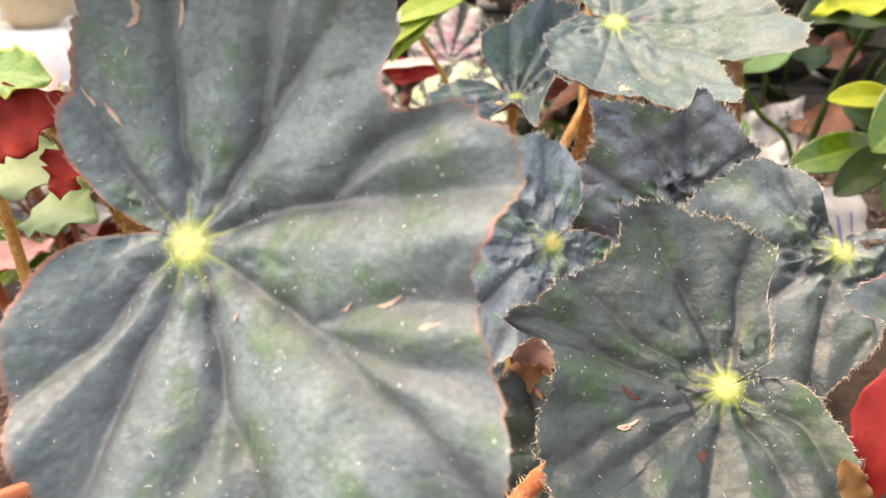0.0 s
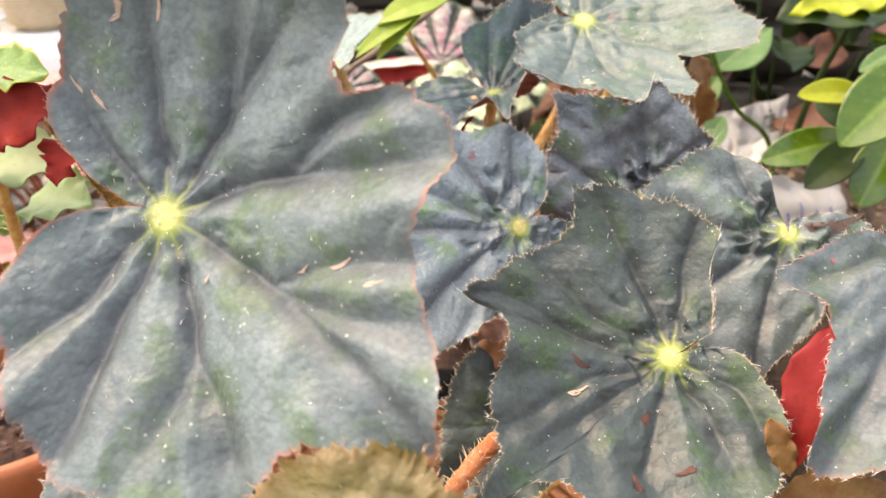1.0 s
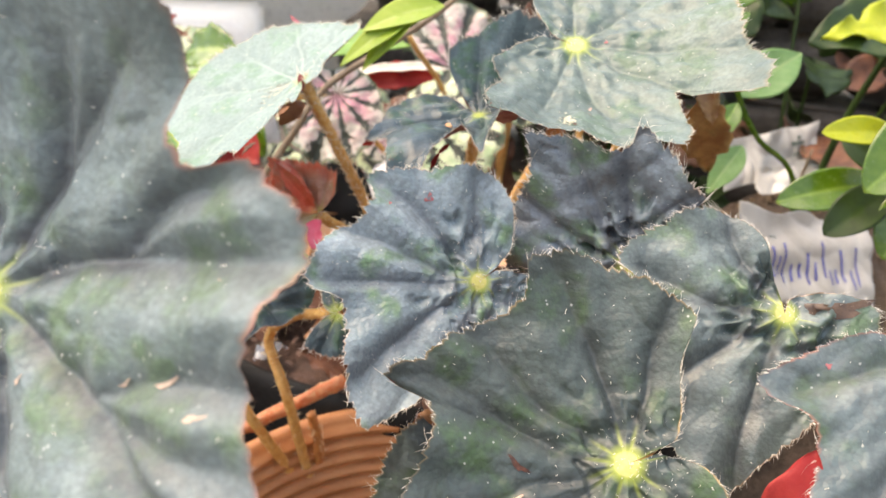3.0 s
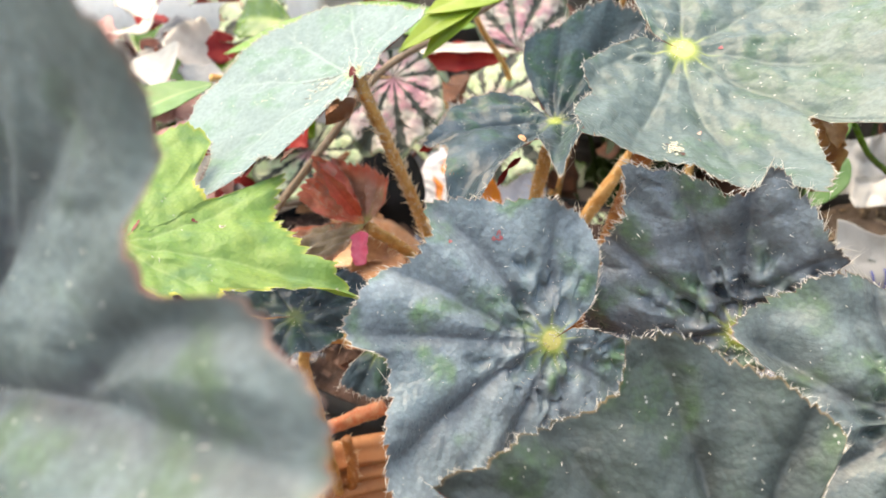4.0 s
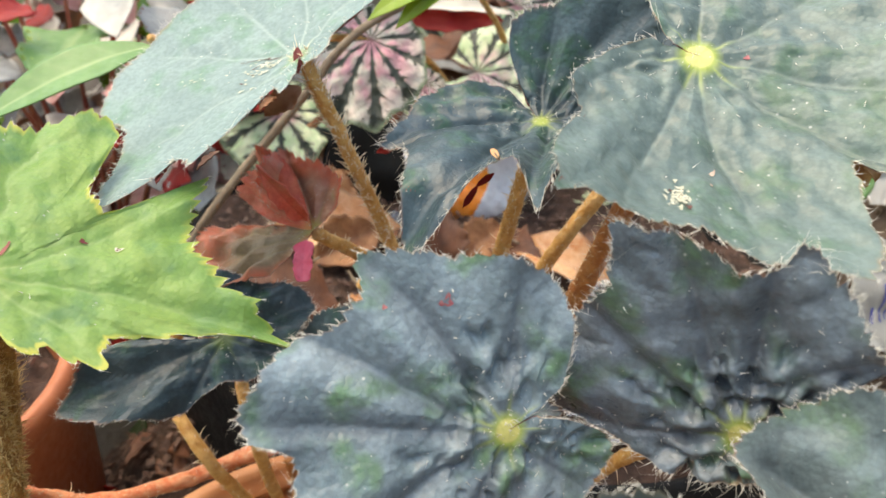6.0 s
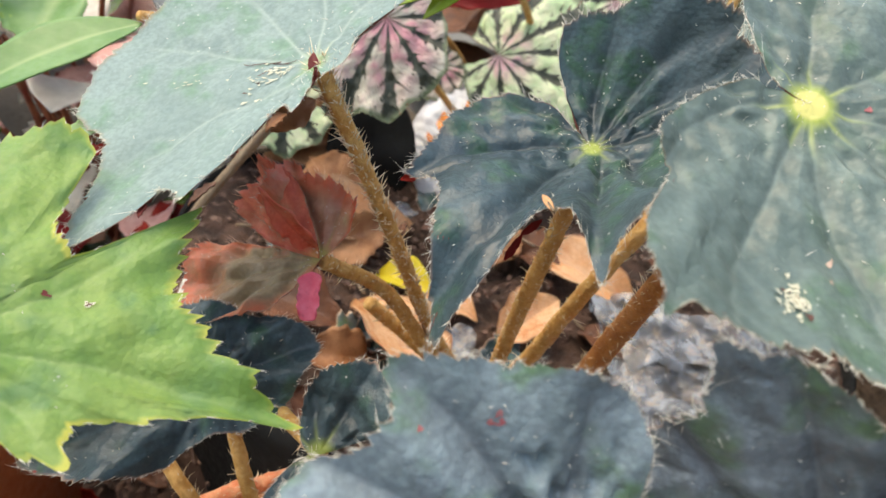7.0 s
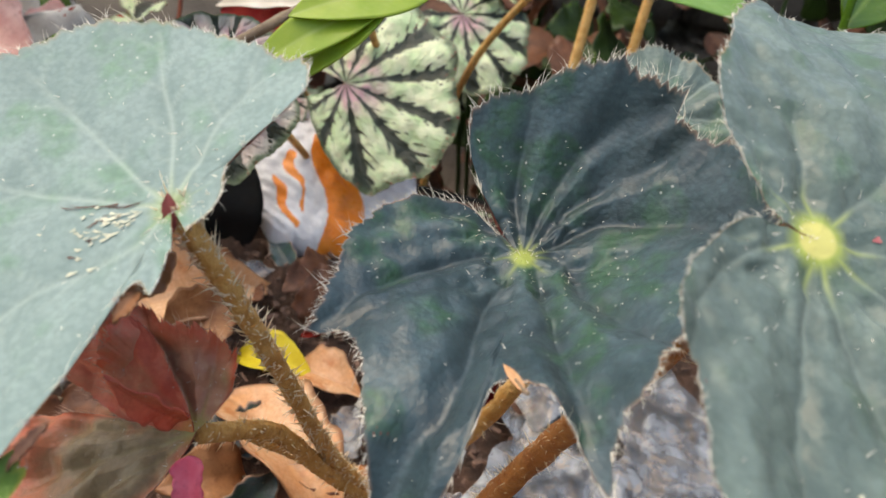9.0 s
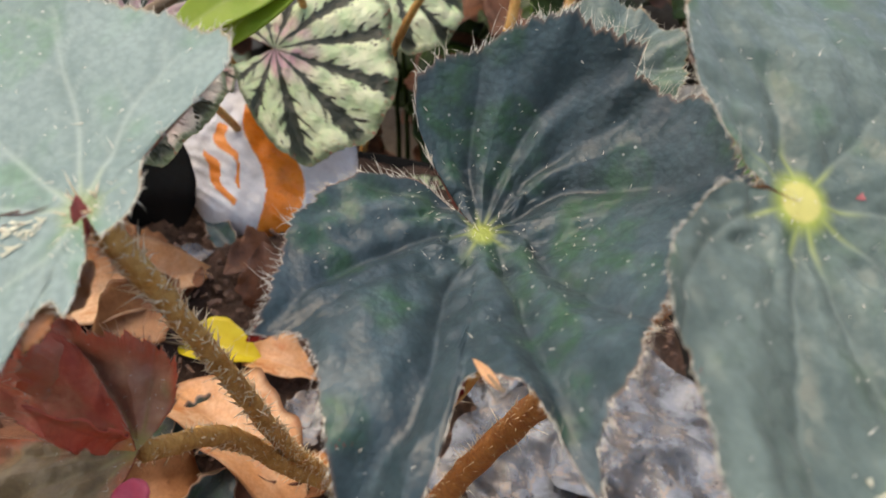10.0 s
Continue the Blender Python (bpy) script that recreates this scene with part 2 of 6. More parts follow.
SPRIG = plain("sprig_leaf", (0.26, 0.40, 0.03), (0.36, 0.48, 0.05), 40, 0.4, 240, 0.25, 0.0006, share=0.4, third=(0.22, 0.38, 0.03), midrib=(0.42, 0.52, 0.12))
LEMON = plain("yellow_green_leaf", (0.44, 0.50, 0.025), (0.55, 0.58, 0.04), 50, 0.35, 240, 0.2, 0.0006, share=0.35, third=(0.3, 0.42, 0.05))
GREYLEAF = plain("silver_grey_leaf", (0.27, 0.27, 0.25), (0.42, 0.42, 0.40), 50, 0.5, 240, 0.4, 0.0008, share=0.15)
ROSE = plain("rosy_leaf", (0.58, 0.26, 0.22), (0.74, 0.44, 0.38), 50, 0.5, 240, 0.4, 0.0008, share=0.25)
LEAF_GREEN = plain("mid_green_leaf", (0.13, 0.28, 0.075), (0.21, 0.37, 0.13), 40, 0.4, 240, 0.3, 0.0006, share=0.3, third=(0.16, 0.33, 0.07), midrib=(0.36, 0.48, 0.2))
CREAM_SUNLIT = plain("cream_and_sunlit_leaf", (0.58, 0.52, 0.43), (0.76, 0.70, 0.60), 60, 0.5, 240, 0.4, 0.0008, share=0.2)
SCARLET = plain("scarlet_leaf_underside", (0.32, 0.018, 0.02), (0.46, 0.05, 0.04), 60, 0.45, 240, 0.4, 0.0008, share=0.3, spec=0.25)
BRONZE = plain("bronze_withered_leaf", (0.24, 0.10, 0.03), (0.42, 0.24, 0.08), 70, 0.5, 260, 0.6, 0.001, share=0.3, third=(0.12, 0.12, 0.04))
SACK = plain("white_woven_sack", (0.44, 0.41, 0.36), (0.56, 0.53, 0.47), 25, 0.6, 200, 0.5, 0.001, third=(0.5, 0.47, 0.42))
INK = plain("blue_print", (0.10, 0.11, 0.36), (0.16, 0.17, 0.42), 60, 0.5)
INK_DARK = plain("grey_green_print", (0.12, 0.15, 0.12), (0.18, 0.2, 0.17), 60, 0.5)


def film_material():
    m, n, l, b = material("crumpled_clear_film", 0.12, 0.9)
    g = Graph(m)
    big, small = g.noise(55, 4, 0.55, distort=0.4), g.noise(210, 5, 0.6)
    c = g.mix(g.span(big, 0.34, 0.66), (0.075, 0.08, 0.09), (0.30, 0.32, 0.35))
    streak = g.math("MULTIPLY", g.span(g.math("ABSOLUTE", g.math("SUBTRACT", g.noise(30, 6, 0.65, distort=0.5), 0.5)), 0.035, 0.012), g.span(small, 0.35, 0.6))
    c = g.mix(g.math("MULTIPLY", streak, 0.5), c, (0.45, 0.32, 0.22))
    l.new(c, b.inputs["Base Color"])
    l.new(g.bump(g.math("ADD", big, g.math("MULTIPLY", small, 0.5)), 0.8, 0.003), b.inputs["Normal"])
    clear = n.new("ShaderNodeBsdfTransparent")
    mx = n.new("ShaderNodeMixShader")
    l.new(g.span(g.math("ADD", g.math("MULTIPLY", big, 0.6), g.math("MULTIPLY", small, 0.4)), 0.38, 0.62, 0.62, 0.16), mx.inputs[0])
    l.new(b.outputs[0], mx.inputs[1])
    l.new(clear.outputs[0], mx.inputs[2])
    l.new(mx.outputs[0], n["Material Output"].inputs["Surface"])
    return m


FILM = film_material()
PACK = plain("white_packet_film", (0.62, 0.62, 0.64), (0.76, 0.76, 0.78), 30, 0.3, 150, 0.6, 0.002, third=(0.46, 0.45, 0.46))
ORANGE = plain("orange_print", (0.75, 0.20, 0.02), (0.8, 0.26, 0.04), 60, 0.35)
BLACK = plain("black_plastic", (0.008, 0.008, 0.008), (0.014, 0.013, 0.012), 40, 0.6, 220, 0.5, 0.001, spec=0.15, third=(0.02, 0.015, 0.01))
SCAR = plain("tan_leaf_scar", (0.46, 0.30, 0.22), (0.58, 0.44, 0.34), 300, 0.7)
SCAR_DARK = plain("brown_leaf_hole", (0.05, 0.025, 0.02), (0.16, 0.06, 0.04), 300, 0.8)
# Brown of a withered leaf fold, with the fold's shade put into the colour.
BROWN_FOLD = plain("brown_shaded_fold", (0.050, 0.030, 0.020), (0.105, 0.060, 0.034), 160, 0.45, 400, 0.5, 0.0008)
CHALK_GLINT = plain("chalk_scar_and_glint", (0.46, 0.45, 0.33), (0.66, 0.64, 0.48), 700, 0.9, 1500, third=(0.2, 0.2, 0.17))
PINK_SCAR = plain("pinkish_leaf_spot", (0.34, 0.08, 0.09), (0.44, 0.16, 0.15), 500, 0.7)
STONE = plain("grey_brown_stone", (0.032, 0.025, 0.018), (0.075, 0.06, 0.045), 14, 0.85, 120, 0.8, 0.004)
PALE_STONE = plain("white_plaster", (0.76, 0.72, 0.64), (0.84, 0.80, 0.74), 6, 0.85, 90, 0.6, 0.003)
TAN_CLAY = plain("tan_clay", (0.46, 0.33, 0.20), (0.58, 0.44, 0.29), 18, 0.7, 160, 0.4, 0.001)
# Plaster of the unseen walls that block and bounce light.
UNSEEN_WALL = plain("light_shaping_plaster", (0.40, 0.39, 0.37), (0.50, 0.49, 0.465), 5, 0.85, 60, 0.6, 0.003)
WOOD = plain("weathered_board", (0.04, 0.033, 0.028), (0.075, 0.064, 0.055), 30, 0.75, 220, 0.6, 0.001, stretch=(1, 6, 6))
MAROON = plain("maroon_leaf_underside", (0.17, 0.011, 0.008), (0.31, 0.024, 0.013), 60, 0.6, 240, 0.5, 0.0008, share=0.12, spec=0.15)
PALE_GREEN = plain("pale_green_leaf", (0.44, 0.62, 0.28), (0.54, 0.68, 0.36), 45, 0.45, 240, 0.4, 0.0008, share=0.42, third=(0.30, 0.46, 0.18))
ROSY_DRY = plain("pinkish_withered_leaf", (0.42, 0.22, 0.16), (0.62, 0.40, 0.31), 70, 0.5, 300, 0.6, 0.001, share=0.2)
DRY_MID = plain("chestnut_dry_leaf", (0.26, 0.10, 0.04), (0.46, 0.22, 0.10), 70, 0.5, 300, 0.7, 0.001, share=0.2)
WOOL = plain("golden_plant_wool", (0.50, 0.30, 0.08), (0.68, 0.47, 0.20), 300, 0.55, bump=0.0)
STALK = plain("brown_woolly_stalk", (0.30, 0.14, 0.03), (0.50, 0.26, 0.06), 260, 0.6, 700, 0.9, 0.002, third=(0.5, 0.32, 0.1))
TEAL = plain("teal_plastic", (0.03, 0.25, 0.22), (0.05, 0.32, 0.28), 40, 0.35)

# ---- builders ----
SPOT = {}


def put(ob, parent, m):
    """Stands ob at the pose m of the world, under its parent."""
    SPOT[ob.name] = m
    if parent is None:
        ob.matrix_basis = m
        return ob
    ob.parent = parent
    ob.matrix_parent_inverse = SPOT[parent.name].inverted()
    ob.matrix_basis = m
    return ob


def thing(name, at, label, category, group="", kind=""):
    return tagged(put(new(name), None, Matrix.Translation(at)), label, category, group, kind)


def mesh(name, verts, faces, mats, smooth=True, attrs=None, slots=None):
    me = bpy.data.meshes.new(name)
    me.from_pydata([tuple(v) for v in verts], [], faces)
    for k in mats if isinstance(mats, (list, tuple)) else [mats]:
        me.materials.append(k)
    if smooth:
        me.polygons.foreach_set("use_smooth", [True] * len(me.polygons))
    if slots is not None:
        me.polygons.foreach_set("material_index", slots)
    for key, values in (attrs or {}).items():
        me.attributes.new(key, "FLOAT", "POINT").data.foreach_set("value", np.asarray(values, dtype=np.float32))
    me.update()
    return me


def part(name, bm, mat, parent, label="", m=None):
    """One mesh object under a thing or a part. bm: a bmesh or a mesh."""
    if isinstance(bm, bmesh.types.BMesh):
        me = bpy.data.meshes.new(name)
        bm.to_mesh(me)
        bm.free()
        me.materials.append(mat)
        me.polygons.foreach_set("use_smooth", [True] * len(me.polygons))
    else:
        me = bm
    return tagged(put(new(name, me), parent, m or Matrix.Identity(4)), label)


def grid_faces(rows, cols, wrap=False, flip=False):
    out = []
    for i in range(rows - 1):
        for j in range(cols if wrap else cols - 1):
            k = (j + 1) % cols
            f = (i * cols + j, i * cols + k, (i + 1) * cols + k, (i + 1) * cols + j)
            out.append(f[::-1] if flip else f)
    return out


def unit(v):
    v = np.asarray(v, float)
    return v / np.maximum(np.linalg.norm(v, axis=-1, keepdims=True), 1e-12)


def hair_mesh(name, base, way, bend, length, radius, mat, rng):
    """Many tapering bent hairs in one mesh: rows of roots, directions and bends."""
    base, way = np.asarray(base, float), unit(way)
    side = unit(np.cross(way, way[:, [1, 2, 0]] + 0.37))
    other = np.cross(way, side)
    n = len(base)
    length, radius = np.broadcast_to(length, n)[:, None], np.broadcast_to(radius, n)[:, None]
    rings = []
    for s, w in ((0.0, 1.0), (0.55, 0.62)):
        mid = base + way * length * s + bend * length * s * s
        for a in (0, 2.094, 4.189):
            rings.append(mid + (side * math.cos(a) + other * math.sin(a)) * radius * w)
    rings.append(base + way * length + bend * length)
    v = np.stack(rings, 1).reshape(-1, 3)
    faces = []
    for k in range(n):
        o = 7 * k
        for a in range(3):
            c = (a + 1) % 3
            faces.append((o + a, o + c, o + 3 + c, o + 3 + a))
            faces.append((o + 3 + a, o + 3 + c, o + 6))
    return mesh(name, v, faces, mat)


def hermite(x, xs, ys):
    """A smooth curve through keys that does not overshoot."""
    xs, ys = np.asarray(xs, float), np.asarray(ys, float)
    d = np.diff(ys) / np.diff(xs)
    s = np.zeros_like(ys)
    s[1:-1] = np.where(d[1:] * d[:-1] > 0, 2 * d[1:] * d[:-1] / (d[1:] + d[:-1] + 1e-12), 0)
    k = np.clip(np.searchsorted(xs, x) - 1, 0, len(xs) - 2)
    h = xs[k + 1] - xs[k]
    t = (x - xs[k]) / h
    return ((1 + 2 * t) * (1 - t) ** 2 * ys[k] + t * (1 - t) ** 2 * h * s[k] + t * t * (3 - 2 * t) * ys[k + 1] + t * t * (t - 1) * h * s[k + 1])


def ripple(u, v, wave, rng, n=5):
    """Soft uneven bumps of about that wavelength, between -1 and 1."""
    out = 0
    for _ in range(n):
        a, p, w = rng.uniform(0, 6.283), rng.uniform(0, 6.283), wave * rng.uniform(0.6, 1.6)
        out = out + np.sin((u * math.cos(a) + v * math.sin(a)) * 6.283 / w + p)
    return out / n * 1.4


def frame_of(at, n):
    n = unit(n)
    x = unit(np.array([1.0, 0, 0]) - n * n[0])
    y = np.cross(n, x)
    return Matrix(((x[0], y[0], n[0], at[0]), (x[1], y[1], n[1], at[1]), (x[2], y[2], n[2], at[2]), (0, 0, 0, 1)))


def vein_field(U, V, lines, rng):
    """How deep a blade is furrowed, how near a vein and the dark band along its furrow each place is, between 0 and 1.
    """
    lim = np.hypot(U, V)
    blur = 1 + 0.5 * ripple(U, V, 0.02, rng)
    u, v = U + 0.0006 * ripple(U, V, 0.018, rng), V + 0.0006 * ripple(U, V, 0.018, rng)
    trough, vein, band = np.zeros(U.shape), np.zeros(U.shape), np.zeros(U.shape)
    runs = []
    for line in lines:
        pts = [(m / 1000 * math.cos(radians(d)), m / 1000 * math.sin(radians(d))) for d, m in line]
        main = line[0][1] < 32
        if main:
            pts = [(0.0, 0.0)] + pts
        fine = smooth_line([(x, y, 0.0) for x, y in pts], 5 * len(pts))[:, :2]
        runs.append((fine, 1.0 if main else 0.75, 0.5, 1.0))
        # side veins, alternately left and right, bending outwards
        step = np.concatenate([[0], np.cumsum(np.hypot(*np.diff(fine, axis=0).T))])
        far, side = 0.009 + 0.004 * rng.uniform(), 1
        while far < step[-1] - 0.004:
            k = int(np.clip(np.searchsorted(step, far), 1, len(fine) - 1))
            t = unit(fine[k] - fine[k - 1])
            long = min(0.36 * np.hypot(*fine[k]) + 0.002, 0.015) * rng.uniform(0.7, 1.2)
            ang = side * radians(rng.uniform(40, 56))
            e1 = np.array([t[0] * math.cos(ang) - t[1] * math.sin(ang), t[0] * math.sin(ang) + t[1] * math.cos(ang)])
            ang *= 0.72
            e2 = np.array([t[0] * math.cos(ang) - t[1] * math.sin(ang), t[0] * math.sin(ang) + t[1] * math.cos(ang)])
            runs.append((np.array([fine[k], fine[k] + e1 * long * 0.55, fine[k] + e1 * long * 0.55 + e2 * long * 0.6]), 0.5, 0.06, 0.42))
            far += rng.uniform(0.0045, 0.0075)
            side = -side
    for fine, w0, w1, wide in runs:
        d, w = np.full(U.shape, 1.0), np.zeros(U.shape)
        for k, (p, q) in enumerate(zip(fine[:-1], fine[1:])):
            e = q - p
            f = np.clip(((u - p[0]) * e[0] + (v - p[1]) * e[1]) / max(e @ e, 1e-12), 0, 1)
            g = np.hypot(u - p[0] - f * e[0], v - p[1] - f * e[1])
            near = g < d
            d[near], w[near] = g[near], (w0 + (w1 - w0) * (k + f) / (len(fine) - 1))[near]
        trough = np.maximum(trough, w * np.exp(-(np.sqrt(d ** 2 + 0.0007 ** 2) - 0.0007) / (0.0016 + 0.085 * lim * wide)))
        vein = np.maximum(vein, w * np.exp(-(d / 0.0006) ** 2))
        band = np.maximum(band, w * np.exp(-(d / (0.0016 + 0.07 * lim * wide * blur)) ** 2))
    return trough, vein, band


def palmate(parent, spec, mat, under, name="leaf", label="", seed=1, nr=44, na=280, teeth=0.0011, pitch=3.2, pleat=0.15, hairs=1.3, fuzz=90, ruffle=0.0018, hair_mat=None, star=1.0, veins=None, puck=0.0007, hair_len=0.0021, fold=0.25, roll=1.0, margin=0.0006, star_size=1.0, scars=(), furrow=1.0, tucks=0.0):
    """A begonia leaf: lobes fan out from the petiole's end. rim: degrees and millimetres of the margin, from one side of the sinus to the other."""
    rng = np.random.default_rng(seed)
    deg = np.array([k[0] for k in spec["rim"]], float)
    mm = np.array([k[1] for k in spec["rim"]], float) / 1000
    th = np.linspace(deg[0], deg[-1], na)
    rad = hermite(th, deg, mm)
    arc = np.concatenate([[0], np.cumsum(np.hypot(np.diff(rad), np.radians(np.diff(th)) * rad[1:]))]) * 1000
    saw = (arc / pitch + 0.35 * np.sin(arc / 7.3 + seed)) % 1.0
    big = (arc / (pitch * 3.1) + 0.2 * np.sin(arc / 11)) % 1.0
    grow = np.clip(rad / max(mm.max(), 1e-6) * 1.6 - 0.25, 0, 1)
    rad = rad + teeth * grow * ((saw - 0.5) * 1.3 + (big - 0.5) * 1.1 + rng.normal(0, 0.18, na))
    lines = spec.get("veins")
    if lines and veins is None:
        veins = [(k[0][0] - deg[0]) % 360 + deg[0] for k in lines if k[0][1] < 32]
        veins = sorted(v for v in veins if v < deg[-1])
    if veins is None:
        veins = []
        sm = hermite(th, deg, mm)
        for k in np.argsort(-sm):
            if 8 < k < na - 8 and all(abs(th[k] - w) > 40 for w in veins):
                veins.append(th[k])
        veins = sorted(veins)
    veins = np.array(veins, float)
    rho = np.linspace(0, 1, nr) ** 1.15
    T = np.radians(th)[None, :]
    even = hermite(th, deg, mm)
    r = rho[:, None] * (even[None, :] + (rad - even)[None, :] * rho[:, None] ** 5)
    U, V = r * np.cos(T), r * np.sin(T)
    near = np.full(na, 1e9)
    frac = np.zeros(na)
    ext = np.concatenate([[veins[0] - 48], veins, [veins[-1] + 48]])
    for a, b in zip(ext[:-1], ext[1:]):
        inside = (th >= a) & (th <= b)
        f = (th[inside] - a) / max(b - a, 1)
        frac[inside] = 1 - np.abs(2 * f - 1)
        near[inside] = np.minimum(th[inside] - a, b - th[inside])
    near = np.where(near > 1e8, 40, near)
    across = r * np.sin(np.radians(np.minimum(near, 89)))[None, :]
    along = r * np.cos(np.radians(np.minimum(near, 89)))[None, :]
    # the blade's own curve, in millimetres at 5 cm
    u5, v5 = U / 0.05, V / 0.05
    bend7 = list(spec["q"]) + [0] * (7 - len(spec["q"]))
    H = sum(k * w for k, w in zip(bend7, (u5 * u5, u5 * v5, v5 * v5, u5 ** 3, u5 * u5 * v5, u5 * v5 * v5, v5 ** 3)))
    H = np.clip(H, -45, 45) / 1000
    lim = np.hypot(U, V)
    if lines:
        trough, line_near, band_near = vein_field(U, V, lines, rng)
        H = H - pleat * 1.9 * furrow * (lim / (1 + lim / 0.05)) * (trough - 0.3) * np.clip(lim / 0.008, 0, 1)
    else:
        H = H + pleat * r * (np.sin(frac * 1.5708)[None, :] ** 1.5 - 0.5) * np.clip(lim / 0.012, 0, 1)
        H = H - 0.0003 * np.exp(-(across / (0.0008 + 0.02 * r)) ** 2) * np.clip(lim / 0.006, 0, 1)
    H = H + puck * ripple(U, V, 0.011, rng) * np.clip(lim / 0.01, 0, 1) + puck * 0.22 * ripple(U, V, 0.005, rng) * np.clip(lim / 0.01, 0, 1)
    H = H + 0.0014 * fold * np.exp(-((lim - 0.0105) / 0.0045) ** 2) * np.clip(1.6 * ripple(U, V, 0.010, rng), -1, 1)
    H = H + (0.0010 if lines else 0.0017) * roll * ripple(U, V, 0.034, rng) * np.clip(lim / 0.02, 0, 1) + (0.0004 if lines else 0.0009) * roll * ripple(U, V, 0.018, rng) * np.clip(lim / 0.015, 0, 1)
    # deep glossy creases beside the veins, round the star
    for off, far, wide, deep in ((0.0022, 0.0095, 0.0030, 0.0022), (0.0040, 0.0165, 0.0040, 0.0026), (0.0065, 0.024, 0.005, 0.0016)):
        pit = np.exp(-((across - off - 0.0008 * ripple(U, V, 0.008, rng)) / 0.0017) ** 2) * np.exp(-((lim - far) / wide) ** 2)
        H = H - deep * fold * pit * np.clip(0.1 + 1.8 * ripple(U, V, 0.022, rng), 0, 1.5)
    # sharp tucks where the blade is gathered round the star
    tuck = 0.5 - 0.5 * np.tanh((ripple(U, V, 0.0105, rng) + 0.3 * ripple(U, V, 0.004, rng) + 0.35) / 0.10)
    H = H - tucks * 0.0024 * tuck * np.exp(-((lim - 0.0125) / 0.0062) ** 2) * np.clip(0.6 + 1.2 * ripple(U, V, 0.025, rng), 0, 1)
    H = H + ruffle * (rho[:, None] ** 4) * (np.sin(arc / 6.5 + seed) + 0.7 * np.sin(arc / 3.7 + 2 * seed))[None, :] * grow[None, :]
    sp = spec.get("pitch", 0.0135)
    sf = ((along - across * 1.25) / sp + 0.3 * ripple(U, V, 0.03, rng)) % 1.0
    sec = np.exp(-(np.abs(sf - 0.5) * sp / 0.0006) ** 2) * np.clip(across / 0.003, 0, 1)
    if not lines:
        H = H - 0.0006 * min(roll, 1.0) * np.exp(-(np.abs(sf - 0.5) * sp / 0.0016) ** 2) * np.clip(across / 0.004, 0, 1)
    vein = np.exp(-(across / 0.0006) ** 2)
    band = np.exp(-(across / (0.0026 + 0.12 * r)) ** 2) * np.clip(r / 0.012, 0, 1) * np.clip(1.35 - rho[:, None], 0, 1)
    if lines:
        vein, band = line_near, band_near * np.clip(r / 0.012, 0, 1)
        sec = sec * 0.0
    st = np.maximum(np.clip(1.9 - lim / (0.0028 * star_size), 0, 1), 0.75 * np.exp(-(across / 0.00055) ** 2) * np.clip(1.4 - lim / (0.0075 * star_size), 0, 1)) * star
    edge = np.clip((rho[:, None] - (1 - margin / np.maximum(rad, 0.004))[None, :]) / 0.012, 0, 1) * np.clip(0.5 + 0.5 * ripple(U, V, 0.02, rng), 0, 1)
    attrs = dict(vein=vein, band=band, star=st, edge=edge, sec=sec, rho=np.broadcast_to(rho[:, None], r.shape), frac=np.broadcast_to(frac[None, :], r.shape))
    attrs = {k: np.asarray(v).ravel() for k, v in attrs.items()}
    verts = np.stack([U, V, H], -1).reshape(-1, 3)
    m = frame_of(spec["at"], spec["n"])
    ob = part(name, mesh(name, verts, grid_faces(nr, na), mat, attrs=attrs), None, parent, label, m)
    low = verts.reshape(nr, na, 3).copy()
    low[:, :, 2] -= 0.00014 + 0.0004 * (1 - rho[:, None] ** 6)
    part("underside", mesh("underside", low.reshape(-1, 3), grid_faces(low.shape[0], low.shape[1], flip=True), under), None, ob, "", m)
    # scars, holes and crusts: degrees and millimetres from the star, length, width, heading
    grid = verts.reshape(nr, na, 3)
    for k, (d, far, long, wide, head, smat) in enumerate(scars):
        d = (d - deg[0]) % 360 + deg[0]
        j = int(np.clip(np.searchsorted(th, d), 2, na - 3))
        a = np.linspace(0, 6.2832, 15)[:-1]
        wob = 1 + 0.3 * np.sin(3 * a + k) + rng.normal(0, 0.12, 14)
        x, y = np.cos(a) * long * 0.5 * wob, np.sin(a) * wide * 0.5 * wob
        x, y = x + 0.18 * y * y / max(wide, 1), y + 0.25 * x * x / max(long, 1)
        ch, sh = math.cos(radians(head)), math.sin(radians(head))
        px, py = x * ch - y * sh, x * sh + y * ch
        o = grid[int(np.clip(far / 1000 / rad[j], 0, 0.97) ** (1 / 1.15) * (nr - 1)), j]
        ring = []
        for s in (1.0, 0.5):
            for u, w in zip(px * s / 1000, py * s / 1000):
                pu, pv = o[0] + u, o[1] + w
                jj = int(np.clip(np.searchsorted(th, (math.degrees(math.atan2(pv, pu)) - deg[0]) % 360 + deg[0]), 0, na - 1))
                f = np.clip(math.hypot(pu, pv) / rad[jj], 0, 1) ** (1 / 1.15) * (nr - 1)
                i0 = int(min(f, nr - 2))
                ring.append((pu, pv, grid[i0, jj, 2] * (1 - f + i0) + grid[i0 + 1, jj, 2] * (f - i0) + 0.0003 + 0.00003 * (k % 6)))
        fs = [(q, (q + 1) % 14, 14 + (q + 1) % 14, 14 + q) for q in range(14)] + [tuple(range(14, 28))]
        part("scar", mesh("scar", ring, fs, smat), None, ob, "", m)
